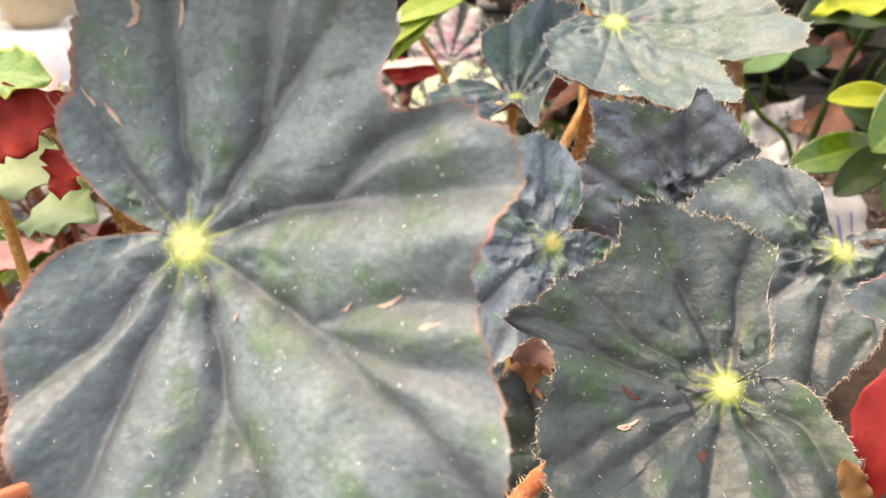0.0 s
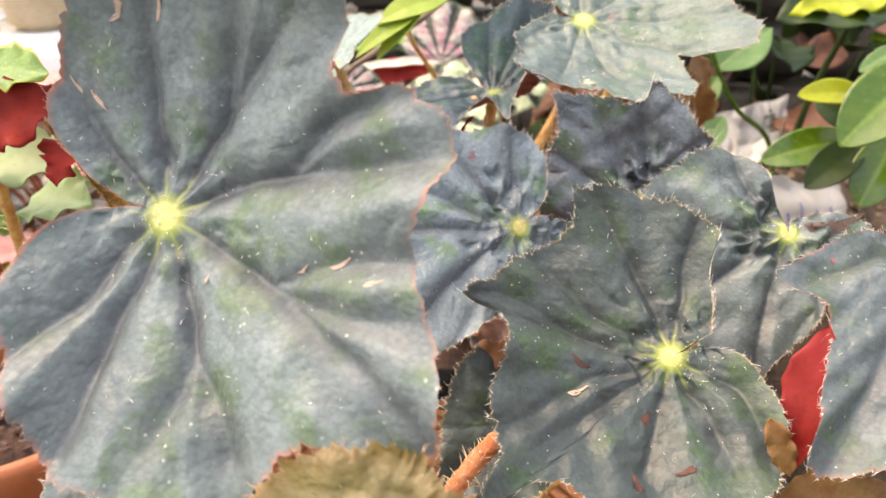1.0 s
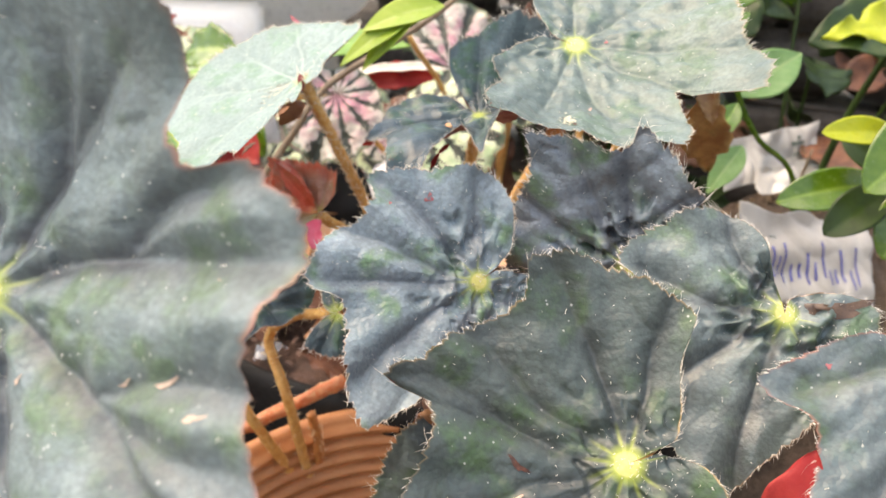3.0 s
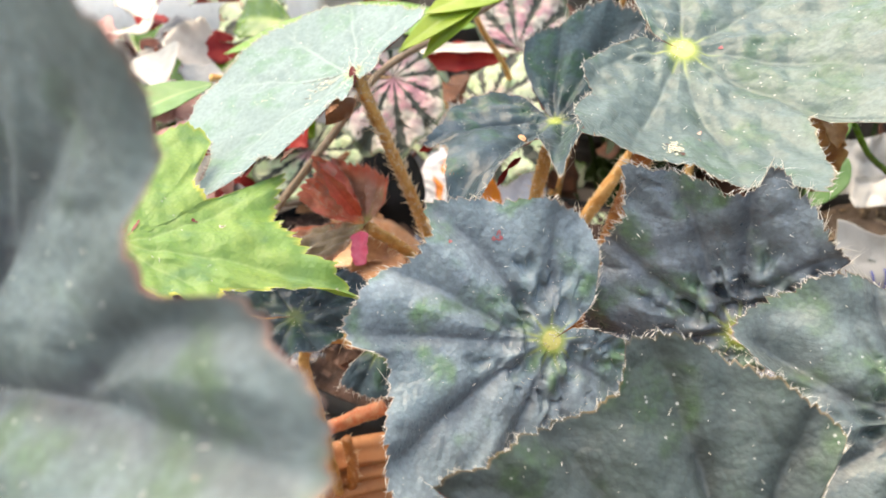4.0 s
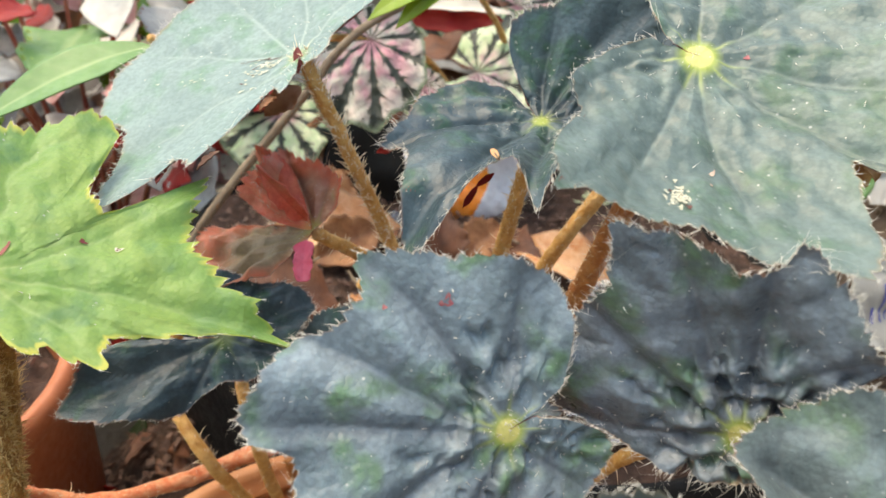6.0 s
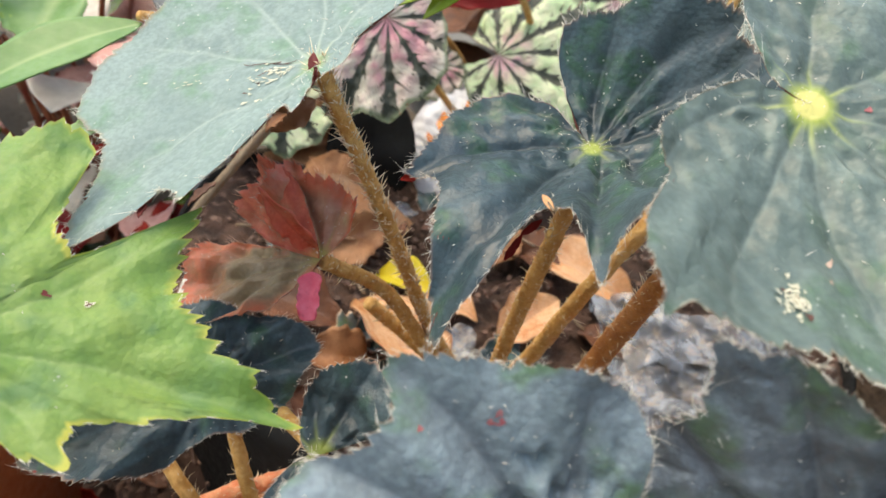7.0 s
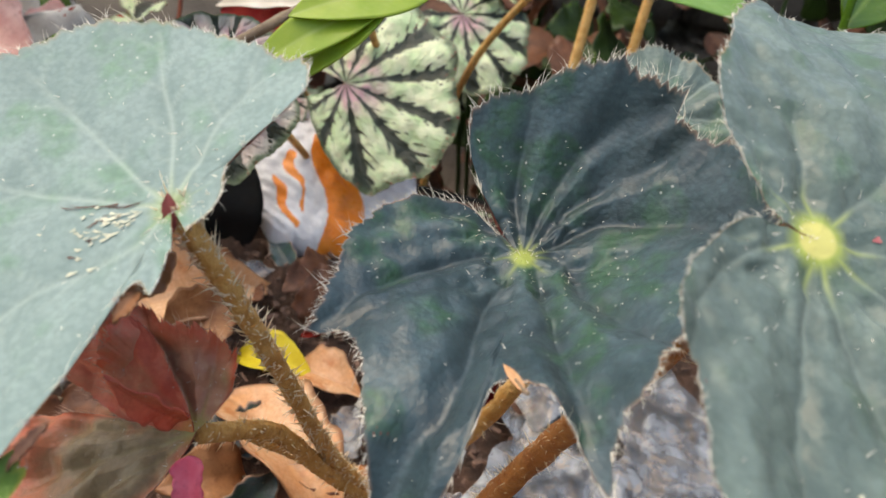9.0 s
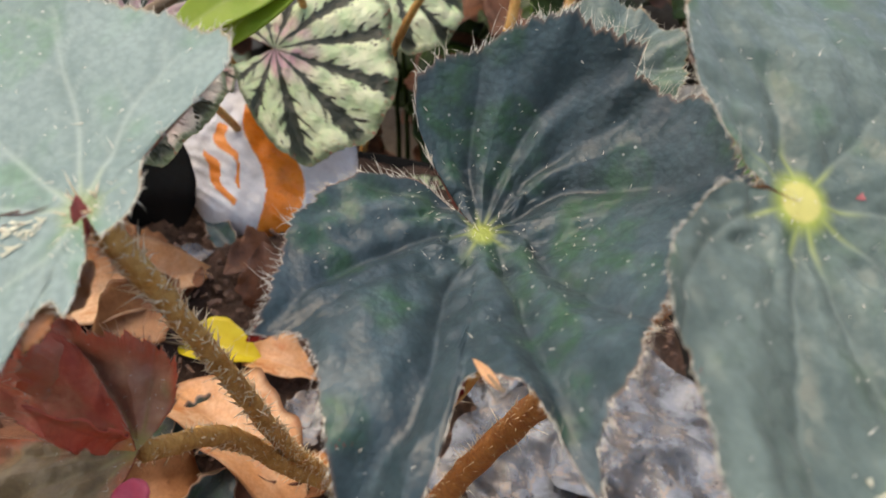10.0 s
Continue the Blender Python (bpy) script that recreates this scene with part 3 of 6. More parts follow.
    # hairs that stand out from the margin
    if hairs:
        count = int(1.5 * arc[-1] / hairs)
        at = rng.uniform(0, arc[-1], count)
        k = np.clip(np.searchsorted(arc, at), 1, na - 2)
        rim = verts.reshape(nr, na, 3)[-1]
        out = unit(rim[k] - verts.reshape(nr, na, 3)[-3][k])
        tang = unit(rim[k + 1] - rim[k - 1])
        way = out + tang * rng.normal(0, 0.45, (count, 1)) + np.array([0, 0, 1.0]) * rng.normal(0.25, 0.4, (count, 1))
        bend = tang * rng.normal(0, 0.9, (count, 1)) + np.array([0, 0, 1.0]) * rng.normal(0.15, 0.6, (count, 1))
        tagged(part("margin_hairs", hair_mesh("margin_hairs", rim[k] - out * 0.0003, way, bend, rng.uniform(0.4, 1.15, count) * hair_len, 0.00011, hair_mat or HAIR, rng), None, ob, "", m), kind="stuff")
    if fuzz:
        i, j = rng.integers(4, nr - 2, fuzz), rng.integers(2, na - 2, fuzz)
        root = verts.reshape(nr, na, 3)[i, j]
        a = rng.uniform(0, 6.283, fuzz)
        way = np.stack([np.cos(a), np.sin(a), rng.uniform(0.15, 0.9, fuzz)], -1)
        bend = rng.normal(0, 0.8, (fuzz, 3))
        tagged(part("surface_hairs", hair_mesh("surface_hairs", root, way, bend, rng.uniform(0.0003, 0.0010, fuzz), 0.00014, HAIR, rng), None, ob, "", m), kind="stuff")
    return ob


def smooth_line(points, n):
    """Evenly many places on a smooth line through the points."""
    p = [Vector(q) for q in points]
    p = [p[0] * 2 - p[1]] + p + [p[-1] * 2 - p[-2]]
    out = []
    for s in np.linspace(0, len(points) - 1, n):
        k = min(int(s), len(points) - 2)
        t = s - k
        a, b, c, d = p[k:k + 4]
        out.append(0.5 * ((2 * b) + (c - a) * t + (2 * a - 5 * b + 4 * c - d) * t * t + (3 * b - a - 3 * c + d) * t ** 3))
    return np.array([tuple(v) for v in out])


def stem(parent, points, r0, r1, mat, name="petiole", label="", hairs=0, hair_len=0.0034, seed=1, n=48, sides=12, knobs=0.10, hair_mat=None, hair_r=0.00024, lean=0.8):
    rng = np.random.default_rng(seed)
    line = smooth_line(points, n)
    tang = unit(np.gradient(line, axis=0))
    side = unit(np.cross(tang, np.array([0.31, 0.2, 0.93])))
    other = np.cross(tang, side)
    a = np.linspace(0, 6.2832, sides, endpoint=False)
    s = np.linspace(0, 1, n)
    rad = (r0 + (r1 - r0) * s)[:, None] * (1 + knobs * (np.sin(a[None, :] * 3 + s[:, None] * 60 + seed) * 0.5 + rng.normal(0, 0.5, (n, sides))))
    v = line[:, None, :] + rad[:, :, None] * (np.cos(a)[None, :, None] * side[:, None, :] + np.sin(a)[None, :, None] * other[:, None, :])
    faces = grid_faces(n, sides, wrap=True)
    faces += [tuple(range(sides))[::-1], tuple((n - 1) * sides + k for k in range(sides))]
    ob = part(name, mesh(name, v.reshape(-1, 3), faces, mat), None, parent, label)
    if hairs:
        k, b = rng.integers(0, n, hairs), rng.uniform(0, 6.283, hairs)
        out = np.cos(b)[:, None] * side[k] + np.sin(b)[:, None] * other[k]
        root = line[k] + out * (r0 + (r1 - r0) * s[k])[:, None] * 0.9 + tang[k] * rng.normal(0, 0.001, (hairs, 1))
        way = out + tang[k] * rng.normal(lean, 0.5, (hairs, 1))
        tagged(part("hairs", hair_mesh("hairs", root, way, rng.normal(0, 0.5, (hairs, 3)), rng.uniform(0.4, 1.1, hairs) * hair_len, hair_r, hair_mat or HAIR_TAN, rng), None, ob), kind="stuff")
    return ob


def blade(parent, base, tip, width, mat, under=None, face=(0, -0.5, 0.85), name="leaf", label="", shape=0.42, cup=0.12, droop=0.15, seed=1, nu=34, nv=15, wave=0.0, blunt=1.0, fold=0.1):
    """A plain leaf with a midrib from base to tip. shape: where along it the leaf is widest."""
    rng = np.random.default_rng(seed)
    base, tip = np.array(base, float), np.array(tip, float)
    y = unit(tip - base)
    length = np.linalg.norm(tip - base)
    n = unit(np.array(face, float) - y * np.dot(face, y))
    x = np.cross(y, n)
    s = np.linspace(0, 1, nu)
    half = width / 2 * np.where(s < shape, np.sin(np.clip(s / shape, 0, 1) * 1.5708) ** 0.75, np.cos(np.clip((s - shape) / (1 - shape), 0, 1) * 1.5707) ** (0.9 / blunt))
    half = np.maximum(half, width * 0.006)
    t = np.linspace(-1, 1, nv)
    X = t[None, :] * half[:, None] * (1 + wave * 0.10 * np.sin(s * 38 + seed) + wave * 0.14 * np.sin(s * 13 + 2 * seed))[:, None]
    Y = np.broadcast_to(s[:, None] * length, X.shape)
    Zc = cup * np.abs(X) ** 1.3 / max(width, 1e-6) ** 0.3 + fold * np.abs(X) - droop * length * (s[:, None] - 0.5) ** 2 * 1.6 + 0.1 * droop * length
    Zc = Zc + wave * width * 0.12 * np.abs(t[None, :]) ** 3 * np.sin(s * 21 + seed * 1.7)[:, None] + 0.012 * width * ripple(X, Y, length * 0.3, rng)
    v = np.stack([X, Y, Zc], -1).reshape(-1, 3)
    low = v - np.array([0, 0, 0.00045])
    f = grid_faces(nu, nv)
    k = len(v)
    f2 = [tuple(k + q for q in g[::-1]) for g in f]
    rimf = []
    loop = [j for j in range(nv)] + [i * nv + nv - 1 for i in range(1, nu)] + [(nu - 1) * nv + j for j in range(nv - 2, -1, -1)] + [i * nv for i in range(nu - 2, 0, -1)]
    for a, b in zip(loop, loop[1:] + loop[:1]):
        rimf.append((b, a, k + a, k + b))
    vein = np.exp(-(X / (0.02 * width)) ** 2)
    sf = ((Y - np.abs(X) * 0.8) / (length * 0.13)) % 1.0
    sec = np.exp(-((sf - 0.5) * 9) ** 2) * (1 - vein)
    edge = np.broadcast_to(np.clip((np.abs(t) - 0.93) / 0.05, 0, 1)[None, :], X.shape)
    attrs = {q: np.concatenate([np.asarray(w).ravel()] * 2) for q, w in dict(vein=vein, sec=sec, edge=edge, band=vein, star=np.zeros(X.shape), rho=np.abs(t)[None, :] + 0 * X, frac=np.abs(t)[None, :] + 0 * X).items()}
    slots = [0] * len(f) + [1] * len(f2) + [0] * len(rimf)
    m = Matrix(((x[0], y[0], n[0], base[0]), (x[1], y[1], n[1], base[1]), (x[2], y[2], n[2], base[2]), (0, 0, 0, 1)))
    return part(name, mesh(name, np.concatenate([v, low]), f + f2 + rimf, [mat, under or mat], attrs=attrs, slots=slots), None, parent, label, m)


def lathe(name, profile, mat, sides=96, squash=(1, 1), wobble=0.0, seed=1):
    """A turned body from radius and height pairs."""
    rng = np.random.default_rng(seed)
    a = np.linspace(0, 6.2832, sides, endpoint=False)
    v = []
    for r, z in profile:
        w = r * (1 + wobble * (np.sin(3 * a + seed) + np.sin(5 * a + 2 * seed + z * 40)) * 0.5)
        v.append(np.stack([w * np.cos(a) * squash[0], w * np.sin(a) * squash[1], np.full(sides, z)], -1))
    return mesh(name, np.concatenate(v), grid_faces(len(profile), sides, wrap=True), mat)


def mound(name, rx, ry, rise, mat, cell, seed=1, rough=0.004, sides=72, rings=26):
    """A disc of uneven soil."""
    rng = np.random.default_rng(seed)
    a = np.linspace(0, 6.2832, sides, endpoint=False)
    v = []
    for k in range(rings):
        s = (k + 0.02) / (rings - 1)
        x, y = rx * s * np.cos(a), ry * s * np.sin(a)
        z = rise * (1 - s * s) + rough * (ripple(x, y, cell, np.random.default_rng(seed)) + 0.6 * ripple(x, y, cell * 0.3, np.random.default_rng(seed + 1))) + rng.normal(0, rough * 0.15, sides)
        v.append(np.stack([x, y, z], -1))
    return mesh(name, np.concatenate(v), grid_faces(rings, sides, wrap=True), mat)


def shards(name, centre, rx, ry, rise, count, size, mat, seed):
    """Loose crumbs, chips and bark in one mesh."""
    rng = np.random.default_rng(seed)
    verts, faces = [], []
    for _ in range(count):
        s, a = math.sqrt(rng.uniform(0, 1)), rng.uniform(0, 6.283)
        at = np.array([centre[0] + rx * s * math.cos(a), centre[1] + ry * s * math.sin(a), centre[2] + rise * (1 - s * s) + rng.uniform(0, 0.004)])
        dims = size * rng.uniform(0.3, 1.0, 3) * np.array([1.0, 0.6, 0.28])
        e = np.array(Euler(rng.uniform(-0.7, 0.7, 3) + np.array([0, 0, rng.uniform(0, 6.28)])).to_matrix())
        o = len(verts)
        for x, y, z in ((-1, -1, -1), (1, -0.8, -1), (0.9, 1, -1), (-0.8, 0.9, -1), (-0.8, -0.7, 1), (0.7, -0.9, 0.9), (0.8, 0.7, 1), (-0.9, 0.8, 0.8)):
            verts.append(at + e @ (np.array([x, y, z]) * dims * rng.uniform(0.75, 1.1, 3) / 2))
        faces += [tuple(o + q for q in g) for g in ((0, 3, 2, 1), (4, 5, 6, 7), (0, 1, 5, 4), (1, 2, 6, 5), (2, 3, 7, 6), (3, 0, 4, 7))]
    return mesh(name, verts, faces, mat, smooth=False)


# ---- setting ----
def ground():
    xs = np.concatenate([[-60, -12, -4, -2], np.linspace(-1.4, 1.4, 70), [2, 4, 12, 60]])
    ys = np.concatenate([[-60, -12, -4, -1.5], np.linspace(-0.6, 2.4, 76), [4, 8, 20, 60]])
    X, Y = np.meshgrid(xs, ys)
    rng = np.random.default_rng(3)
    Zg = -0.10 + 0.012 * ripple(X, Y, 0.5, rng) + 0.005 * ripple(X, Y, 0.11, rng)
    me = mesh("ground", np.stack([X, Y, Zg], -1).reshape(-1, 3), grid_faces(len(ys), len(xs)), EARTH)
    tagged(part("ground", me, None, None), "bare brown garden earth with fine litter", "ground", kind="structure")


ground()

# ---- pots ----
def ridged_pot():
    """The front pot: thick rounded rim, ridged inner wall."""
    pot = thing("terracotta_pot", (0.012, 0.258, -0.07), "round ochre terracotta pot with a ridged inside, holding begonias", "flower pot")
    R, top = 0.121, 0.152
    outer = [(0.001, 0.0), (R * 0.68, 0.0), (R * 0.72, 0.004), (R * 0.93, top - 0.03), (R * 0.94, top - 0.028), (R * 0.985, top - 0.027), (R, top - 0.02), (R, top - 0.004), (R - 0.002, top)]
    inner = [(R - 0.007, top), (R - 0.009, top - 0.003)]
    z = top - 0.006
    for k in range(11):
        s = R - 0.010 - 0.0028 * k
        inner += [(s, z), (s - 0.0042, z - 0.0010), (s - 0.0044, z - 0.0044), (s - 0.0006, z - 0.0055)]
        z -= 0.0075
    inner += [(R * 0.66, 0.01), (0.001, 0.01)]
    m = Matrix.Translation((0.012, 0.258, -0.07))
    part("pot_body", lathe("pot_body", outer + inner, TERRACOTTA), None, pot, "", m)
    part("soil", mound("soil", 0.094, 0.094, 0.006, SOIL, 0.02, 4), None, pot, "dark crumbly potting soil", m @ Matrix.Translation((0, 0, 0.088)))
    chips = part("husk", shards("husk", (0, 0, 0.094), 0.088, 0.088, 0.004, 420, 0.009, CHIP, 5), None, pot, "brown husk chips", m)
    tagged(chips, kind="stuff")


ridged_pot()


def red_pot():
    """The pot at the side: smooth, with a turned rim."""
    at = (-0.261, 0.349, -0.10)
    pot = thing("terracotta_pot", at, "smooth red terracotta pot beside the ridged pot", "flower pot")
    R, top = 0.092, 0.192
    prof = [(0.001, 0), (R * 0.95, 0), (R * 0.97, 0.004), (R - 0.002, top - 0.02), (R - 0.0005, top - 0.018), (R + 0.001, top - 0.012), (R + 0.002, top - 0.005), (R, top), (R - 0.004, top + 0.001), (R - 0.008, top - 0.003), (R - 0.010, top - 0.012), (R - 0.013, top - 0.06)]
    m = Matrix.Translation(at)
    part("pot_body", lathe("pot_body", prof, TERRACOTTA_RED, 80), None, pot, "", m)
    part("soil", mound("soil", 0.081, 0.081, 0.008, SOIL, 0.02, 14), None, pot, "dark crumbly potting soil", m @ Matrix.Translation((0, 0, top - 0.035)))
    tagged(part("husk", shards("husk", (0, 0, top - 0.03), 0.074, 0.074, 0.006, 220, 0.009, CHIP, 15), None, pot, "brown husk chips", m), kind="stuff")


red_pot()


def grow_bag():
    """The black bag of soil behind the front pot."""
    at = (0.03, 0.535, -0.10)
    bag = thing("grow_bag", at, "low black plastic grow bag filled with dark soil", "grow bag")
    m = Matrix.Translation(at)
    part("bag_wall", lathe("bag_wall", [(0.001, 0.0), (0.93, 0.0), (0.98, 0.03), (1.0, 0.10), (0.985, 0.178), (0.97, 0.188), (0.955, 0.188), (0.95, 0.16)], BLACK, 90, (0.22, 0.175), 0.03, 6), None, bag, "", m)
    part("soil", mound("soil", 0.213, 0.17, 0.004, SOIL, 0.03, 24, 0.005, 110, 40), None, bag, "dark damp soil with leaf litter", m @ Matrix.Translation((0, 0, 0.183)))
    # This upright black sheet stands in for the shadowy gap beside the packet.
    blade(bag, (-0.080, 0.600, 0.070), (-0.080, 0.612, 0.152), 0.062, BLACK, BLACK, (0, -1, 0.1), "flap", "black sheet put in for the dark gap beside the packet", 0.5, seed=28, wave=0.08, blunt=3.0)
    tagged(part("litter", shards("litter", (0, 0, 0.188), 0.2, 0.155, 0.002, 1300, 0.0075, CHIP, 25), None, bag, "small brown chips and crumbs", m), kind="stuff")


grow_bag()

# ---- the begonias ----
LEAF_A = dict(at=(-0.054, 0.140, 0.286), n=(-0.18, -0.82, 0.54), q=(17.3, 0.1, 13.4, -6.3, 0.7, -5.4, 6.9), rim=[(-204, 7), (-174, 26), (-157, 35), (-134, 44), (-115, 54), (-104, 62), (-96, 62), (-82, 68), (-68, 68), (-54, 64), (-46, 72), (-38, 85), (-26, 76), (-22, 72), (-10, 64), (-5, 65), (3, 71), (10, 73), (16, 68), (21, 63), (23, 54), (30, 53), (37, 63), (43, 66), (57, 64), (72, 61), (90, 55), (107, 48), (124, 40), (139, 33), (148, 25), (158, 12), (160, 5)],
              veins=[[(95, 19), (91, 34), (87, 45)], [(54, 16), (55, 27), (50, 42), (47, 54)], [(55, 27), (59, 39), (61, 49)], [(17, 21), (10, 40), (7, 57), (5, 71)], [(14, 37), (20, 45), (19, 57), (17, 68)], [(-30, 23), (-31, 38), (-27, 56), (-22, 73)], [(-31, 38), (-34, 52), (-35, 66), (-37, 83)], [(-69, 21), (-72, 36), (-68, 48), (-68, 59)], [(-73, 36), (-80, 43), (-86, 53)], [(-108, 12), (-110, 31), (-108, 44), (-106, 57)], [(-142, 13), (-131, 25), (-132, 38), (-131, 46)], [(132, 16), (127, 28), (125, 38)], [(-31, 34), (-21, 43), (-15, 54), (-11, 67)]])
LEAF_B = dict(at=(0.084, 0.178, 0.222), n=(-0.11, -0.62, 0.78), q=(13.5, 2.9, 9.8, -0.0, 0.0, 0.0, 0.0), rim=[(24, 7), (26, 14), (40, 19), (61, 31), (63, 42), (64, 45), (73, 47), (90, 52), (114, 61), (125, 51), (146, 56), (158, 60), (166, 67), (168, 54), (177, 51), (198, 60), (212, 64), (220, 77), (222, 62), (229, 55), (246, 55), (262, 48), (278, 51), (296, 48), (323, 36), (340, 27), (358, 20), (380, 9)],
              veins=[[(102, 14), (106, 31), (111, 59)], [(73, 18), (75, 34), (73, 46)], [(146, 12), (149, 27), (143, 47), (145, 56)], [(175, 14), (165, 35), (161, 54), (166, 66)], [(-159, 14), (-164, 25), (-158, 41), (-153, 60)], [(-145, 19), (-145, 38), (-145, 59)], [(-108, 15), (-109, 26), (-110, 40)], [(-67, 16), (-68, 27), (-71, 40)], [(-34, 22), (-47, 33), (-53, 40)]])
LEAF_C = dict(at=(0.042, 0.253, 0.235), n=(0.35, -0.79, 0.50), q=(0.6, 13.7, 4.4, -0.0, -0.0, 0.0, -0.0), rim=[(41, 7), (47, 15), (59, 22), (74, 31), (82, 36), (104, 42), (116, 43), (129, 49), (140, 54), (147, 48), (158, 48), (168, 56), (185, 62), (192, 50), (200, 50), (208, 55), (214, 58), (230, 65), (235, 57), (245, 42), (275, 32), (329, 28), (358, 28), (378, 15), (397, 8)],
              veins=[[(136, 19), (137, 37), (140, 52)], [(96, 12), (97, 25), (96, 37)], [(-174, 21), (-175, 42), (-175, 61)], [(171, 17), (163, 39), (165, 53)], [(-141, 15), (-142, 31), (-141, 55)], [(-103, 15), (-107, 24), (-107, 36)], [(-71, 15), (-73, 28)], [(-32, 14), (-31, 25)]])
LEAF_F = dict(at=(0.095, 0.259, 0.242), n=(-0.26, -0.94, 0.21), q=(0.0, 0.0, 7.0, 0.0, 0.0, 0.0, 0.0), rim=[(32, 8), (35, 17), (48, 29), (49, 36), (61, 36), (70, 40), (80, 44), (91, 50), (93, 45), (99, 41), (113, 47), (126, 55), (131, 59), (135, 53), (144, 47), (154, 47), (170, 43), (188, 45), (202, 30), (224, 21), (265, 13), (332, 13)],
              veins=[[(131, 10), (121, 30), (121, 52)], [(97, 11), (95, 31), (95, 49)], [(159, 10), (157, 27), (152, 46)], [(-157, 16), (-163, 30), (-167, 44)], [(65, 10), (63, 23), (53, 35)]])
LEAF_D = dict(at=(0.140, 0.231, 0.242), n=(-0.10, -0.75, 0.65), q=(0.0, 0.0, 0.0, 0.0, 0.0, 0.0, 0.0), rim=[(-260, 8), (-259, 22), (-255, 28), (-243, 38), (-230, 44), (-216, 48), (-198, 55), (-190, 45), (-183, 35), (-167, 40), (-153, 43), (-142, 43), (-139, 50), (-128, 57), (-111, 62), (-102, 49), (-83, 36), (-61, 27), (-23, 28), (1, 27), (31, 14), (73, 5)],
              veins=[[(125, 17), (121, 29), (117, 37)], [(83, 16), (82, 28)], [(173, 21), (166, 38), (163, 47)], [(-148, 20), (-146, 39)], [(-110, 23), (-111, 41), (-107, 59)], [(-69, 18), (-77, 33)]])
LEAF_E = dict(at=(0.077, 0.338, 0.305), n=(0.01, -0.52, 0.86), q=(10.2, 0.1, 0.9, 2.1, -4.0, -4.7, -6.2), rim=[(-193, 7), (-190, 13), (-170, 24), (-158, 33), (-147, 41), (-137, 42), (-127, 61), (-123, 68), (-118, 75), (-117, 81), (-114, 71), (-109, 69), (-102, 68), (-90, 65), (-68, 79), (-42, 49), (-39, 64), (-38, 77), (-8, 62), (13, 62), (47, 84), (56, 84), (63, 84), (67, 84), (83, 73), (107, 46), (119, 38), (129, 28), (140, 18), (162, 8)],
              veins=[[(-8, 20), (-13, 43), (-16, 63)], [(-41, 18), (-39, 41), (-40, 59)], [(-83, 23), (-77, 50), (-79, 70)], [(-107, 26), (-108, 53), (-104, 99)], [(-163, 14), (-151, 30), (-138, 44)], [(40, 16), (42, 44)], [(89, 15), (89, 29)]])
LEAF_G = dict(at=(0.038, 0.382, 0.261), n=(-0.183, -0.216, 0.959), q=(16.4, -0.5, 40.8, 8.1, 5.0, 14.4, 21.8), rim=[(-238, 8), (-232, 14), (-226, 20), (-212, 29), (-207, 33), (-191, 40), (-180, 45), (-168, 48), (-160, 52), (-154, 55), (-150, 60), (-147, 54), (-142, 53), (-135, 56), (-127, 64), (-123, 69), (-119, 76), (-116, 81), (-113, 86), (-110, 77), (-108, 71), (-106, 60), (-105, 50), (-101, 48), (-95, 51), (-91, 56), (-87, 65), (-85, 73), (-83, 66), (-80, 61), (-75, 58), (-69, 53), (-56, 48), (-42, 46), (-28, 50), (-16, 54), (5, 53), (14, 51), (25, 47), (31, 45.5), (34, 49), (37, 48.2), (44, 45.2), (57, 41.5), (71, 38), (84, 36), (93, 35.2), (102, 34.8), (112, 34.5), (115, 32.5), (119, 28.5), (120, 22), (121, 8)],
              veins=[[(92, 19), (87, 29), (84, 36)], [(66, 15), (56, 29), (44, 40), (36, 47)], [(48, 18), (34, 32), (21, 48)], [(24, 21), (3, 38), (-8, 48)], [(4, 10), (-49, 21), (-59, 42), (-60, 50)], [(-40, 4), (-85, 45), (-85, 71)], [(-125, 9), (-118, 27), (-112, 50), (-116, 71)], [(178, 11), (196, 31), (209, 57)], [(129, 12), (150, 25), (155, 34)]])
LEAF_H = dict(at=(-0.045, 0.357, 0.280), n=(-0.42, -0.28, 0.86), q=(2.7, -4.9, 3.7, 0.0, 0.0, -0.0, -0.0), rim=[(-55, 9), (10, 11), (43, 14), (45, 24), (46, 37), (49, 40), (59, 45), (60, 43), (76, 46), (94, 52), (110, 59), (126, 65), (171, 76), (187, 80), (205, 65), (231, 78), (236, 82), (239, 77), (240.5, 66), (242, 55), (247, 53.5), (252.5, 56), (254, 47), (255, 38), (255.8, 30), (257, 22), (266, 19), (275, 22), (279, 14), (285, 12)],
              veins=[[(137, 15), (136, 38), (136, 58)], [(102, 17), (104, 37), (104, 53)], [(73, 11), (73, 25), (66, 37)], [(168, 15), (166, 40), (168, 64)], [(-121, 12), (-144, 30), (-140, 54)]])
LEAF_Y = dict(at=(-0.0949, 0.2610, 0.2452), n=(0.29, -0.20, 0.935), q=(0, 0, 0), rim=[(-150, 11), (-77, 14), (-55, 15), (-40, 27), (-28, 28), (-27, 33), (-23, 36), (-22, 41), (-10, 36), (-2, 40), (-1, 45), (5, 54), (10, 78), (17, 68), (22, 61), (30, 55), (44, 52), (51, 57), (61, 67), (63, 47), (65, 34), (77, 37), (85, 50), (87, 65), (97, 66), (112, 55), (125, 52), (135, 56), (150, 34), (160, 12)],
              veins=[[(8, 9), (15, 32), (10, 78)], [(50, 12), (54, 36), (59, 64)], [(111, 19), (109, 40), (94, 63)], [(125, 17), (125, 52)], [(-24, 12), (-15, 26), (-21, 40)]])
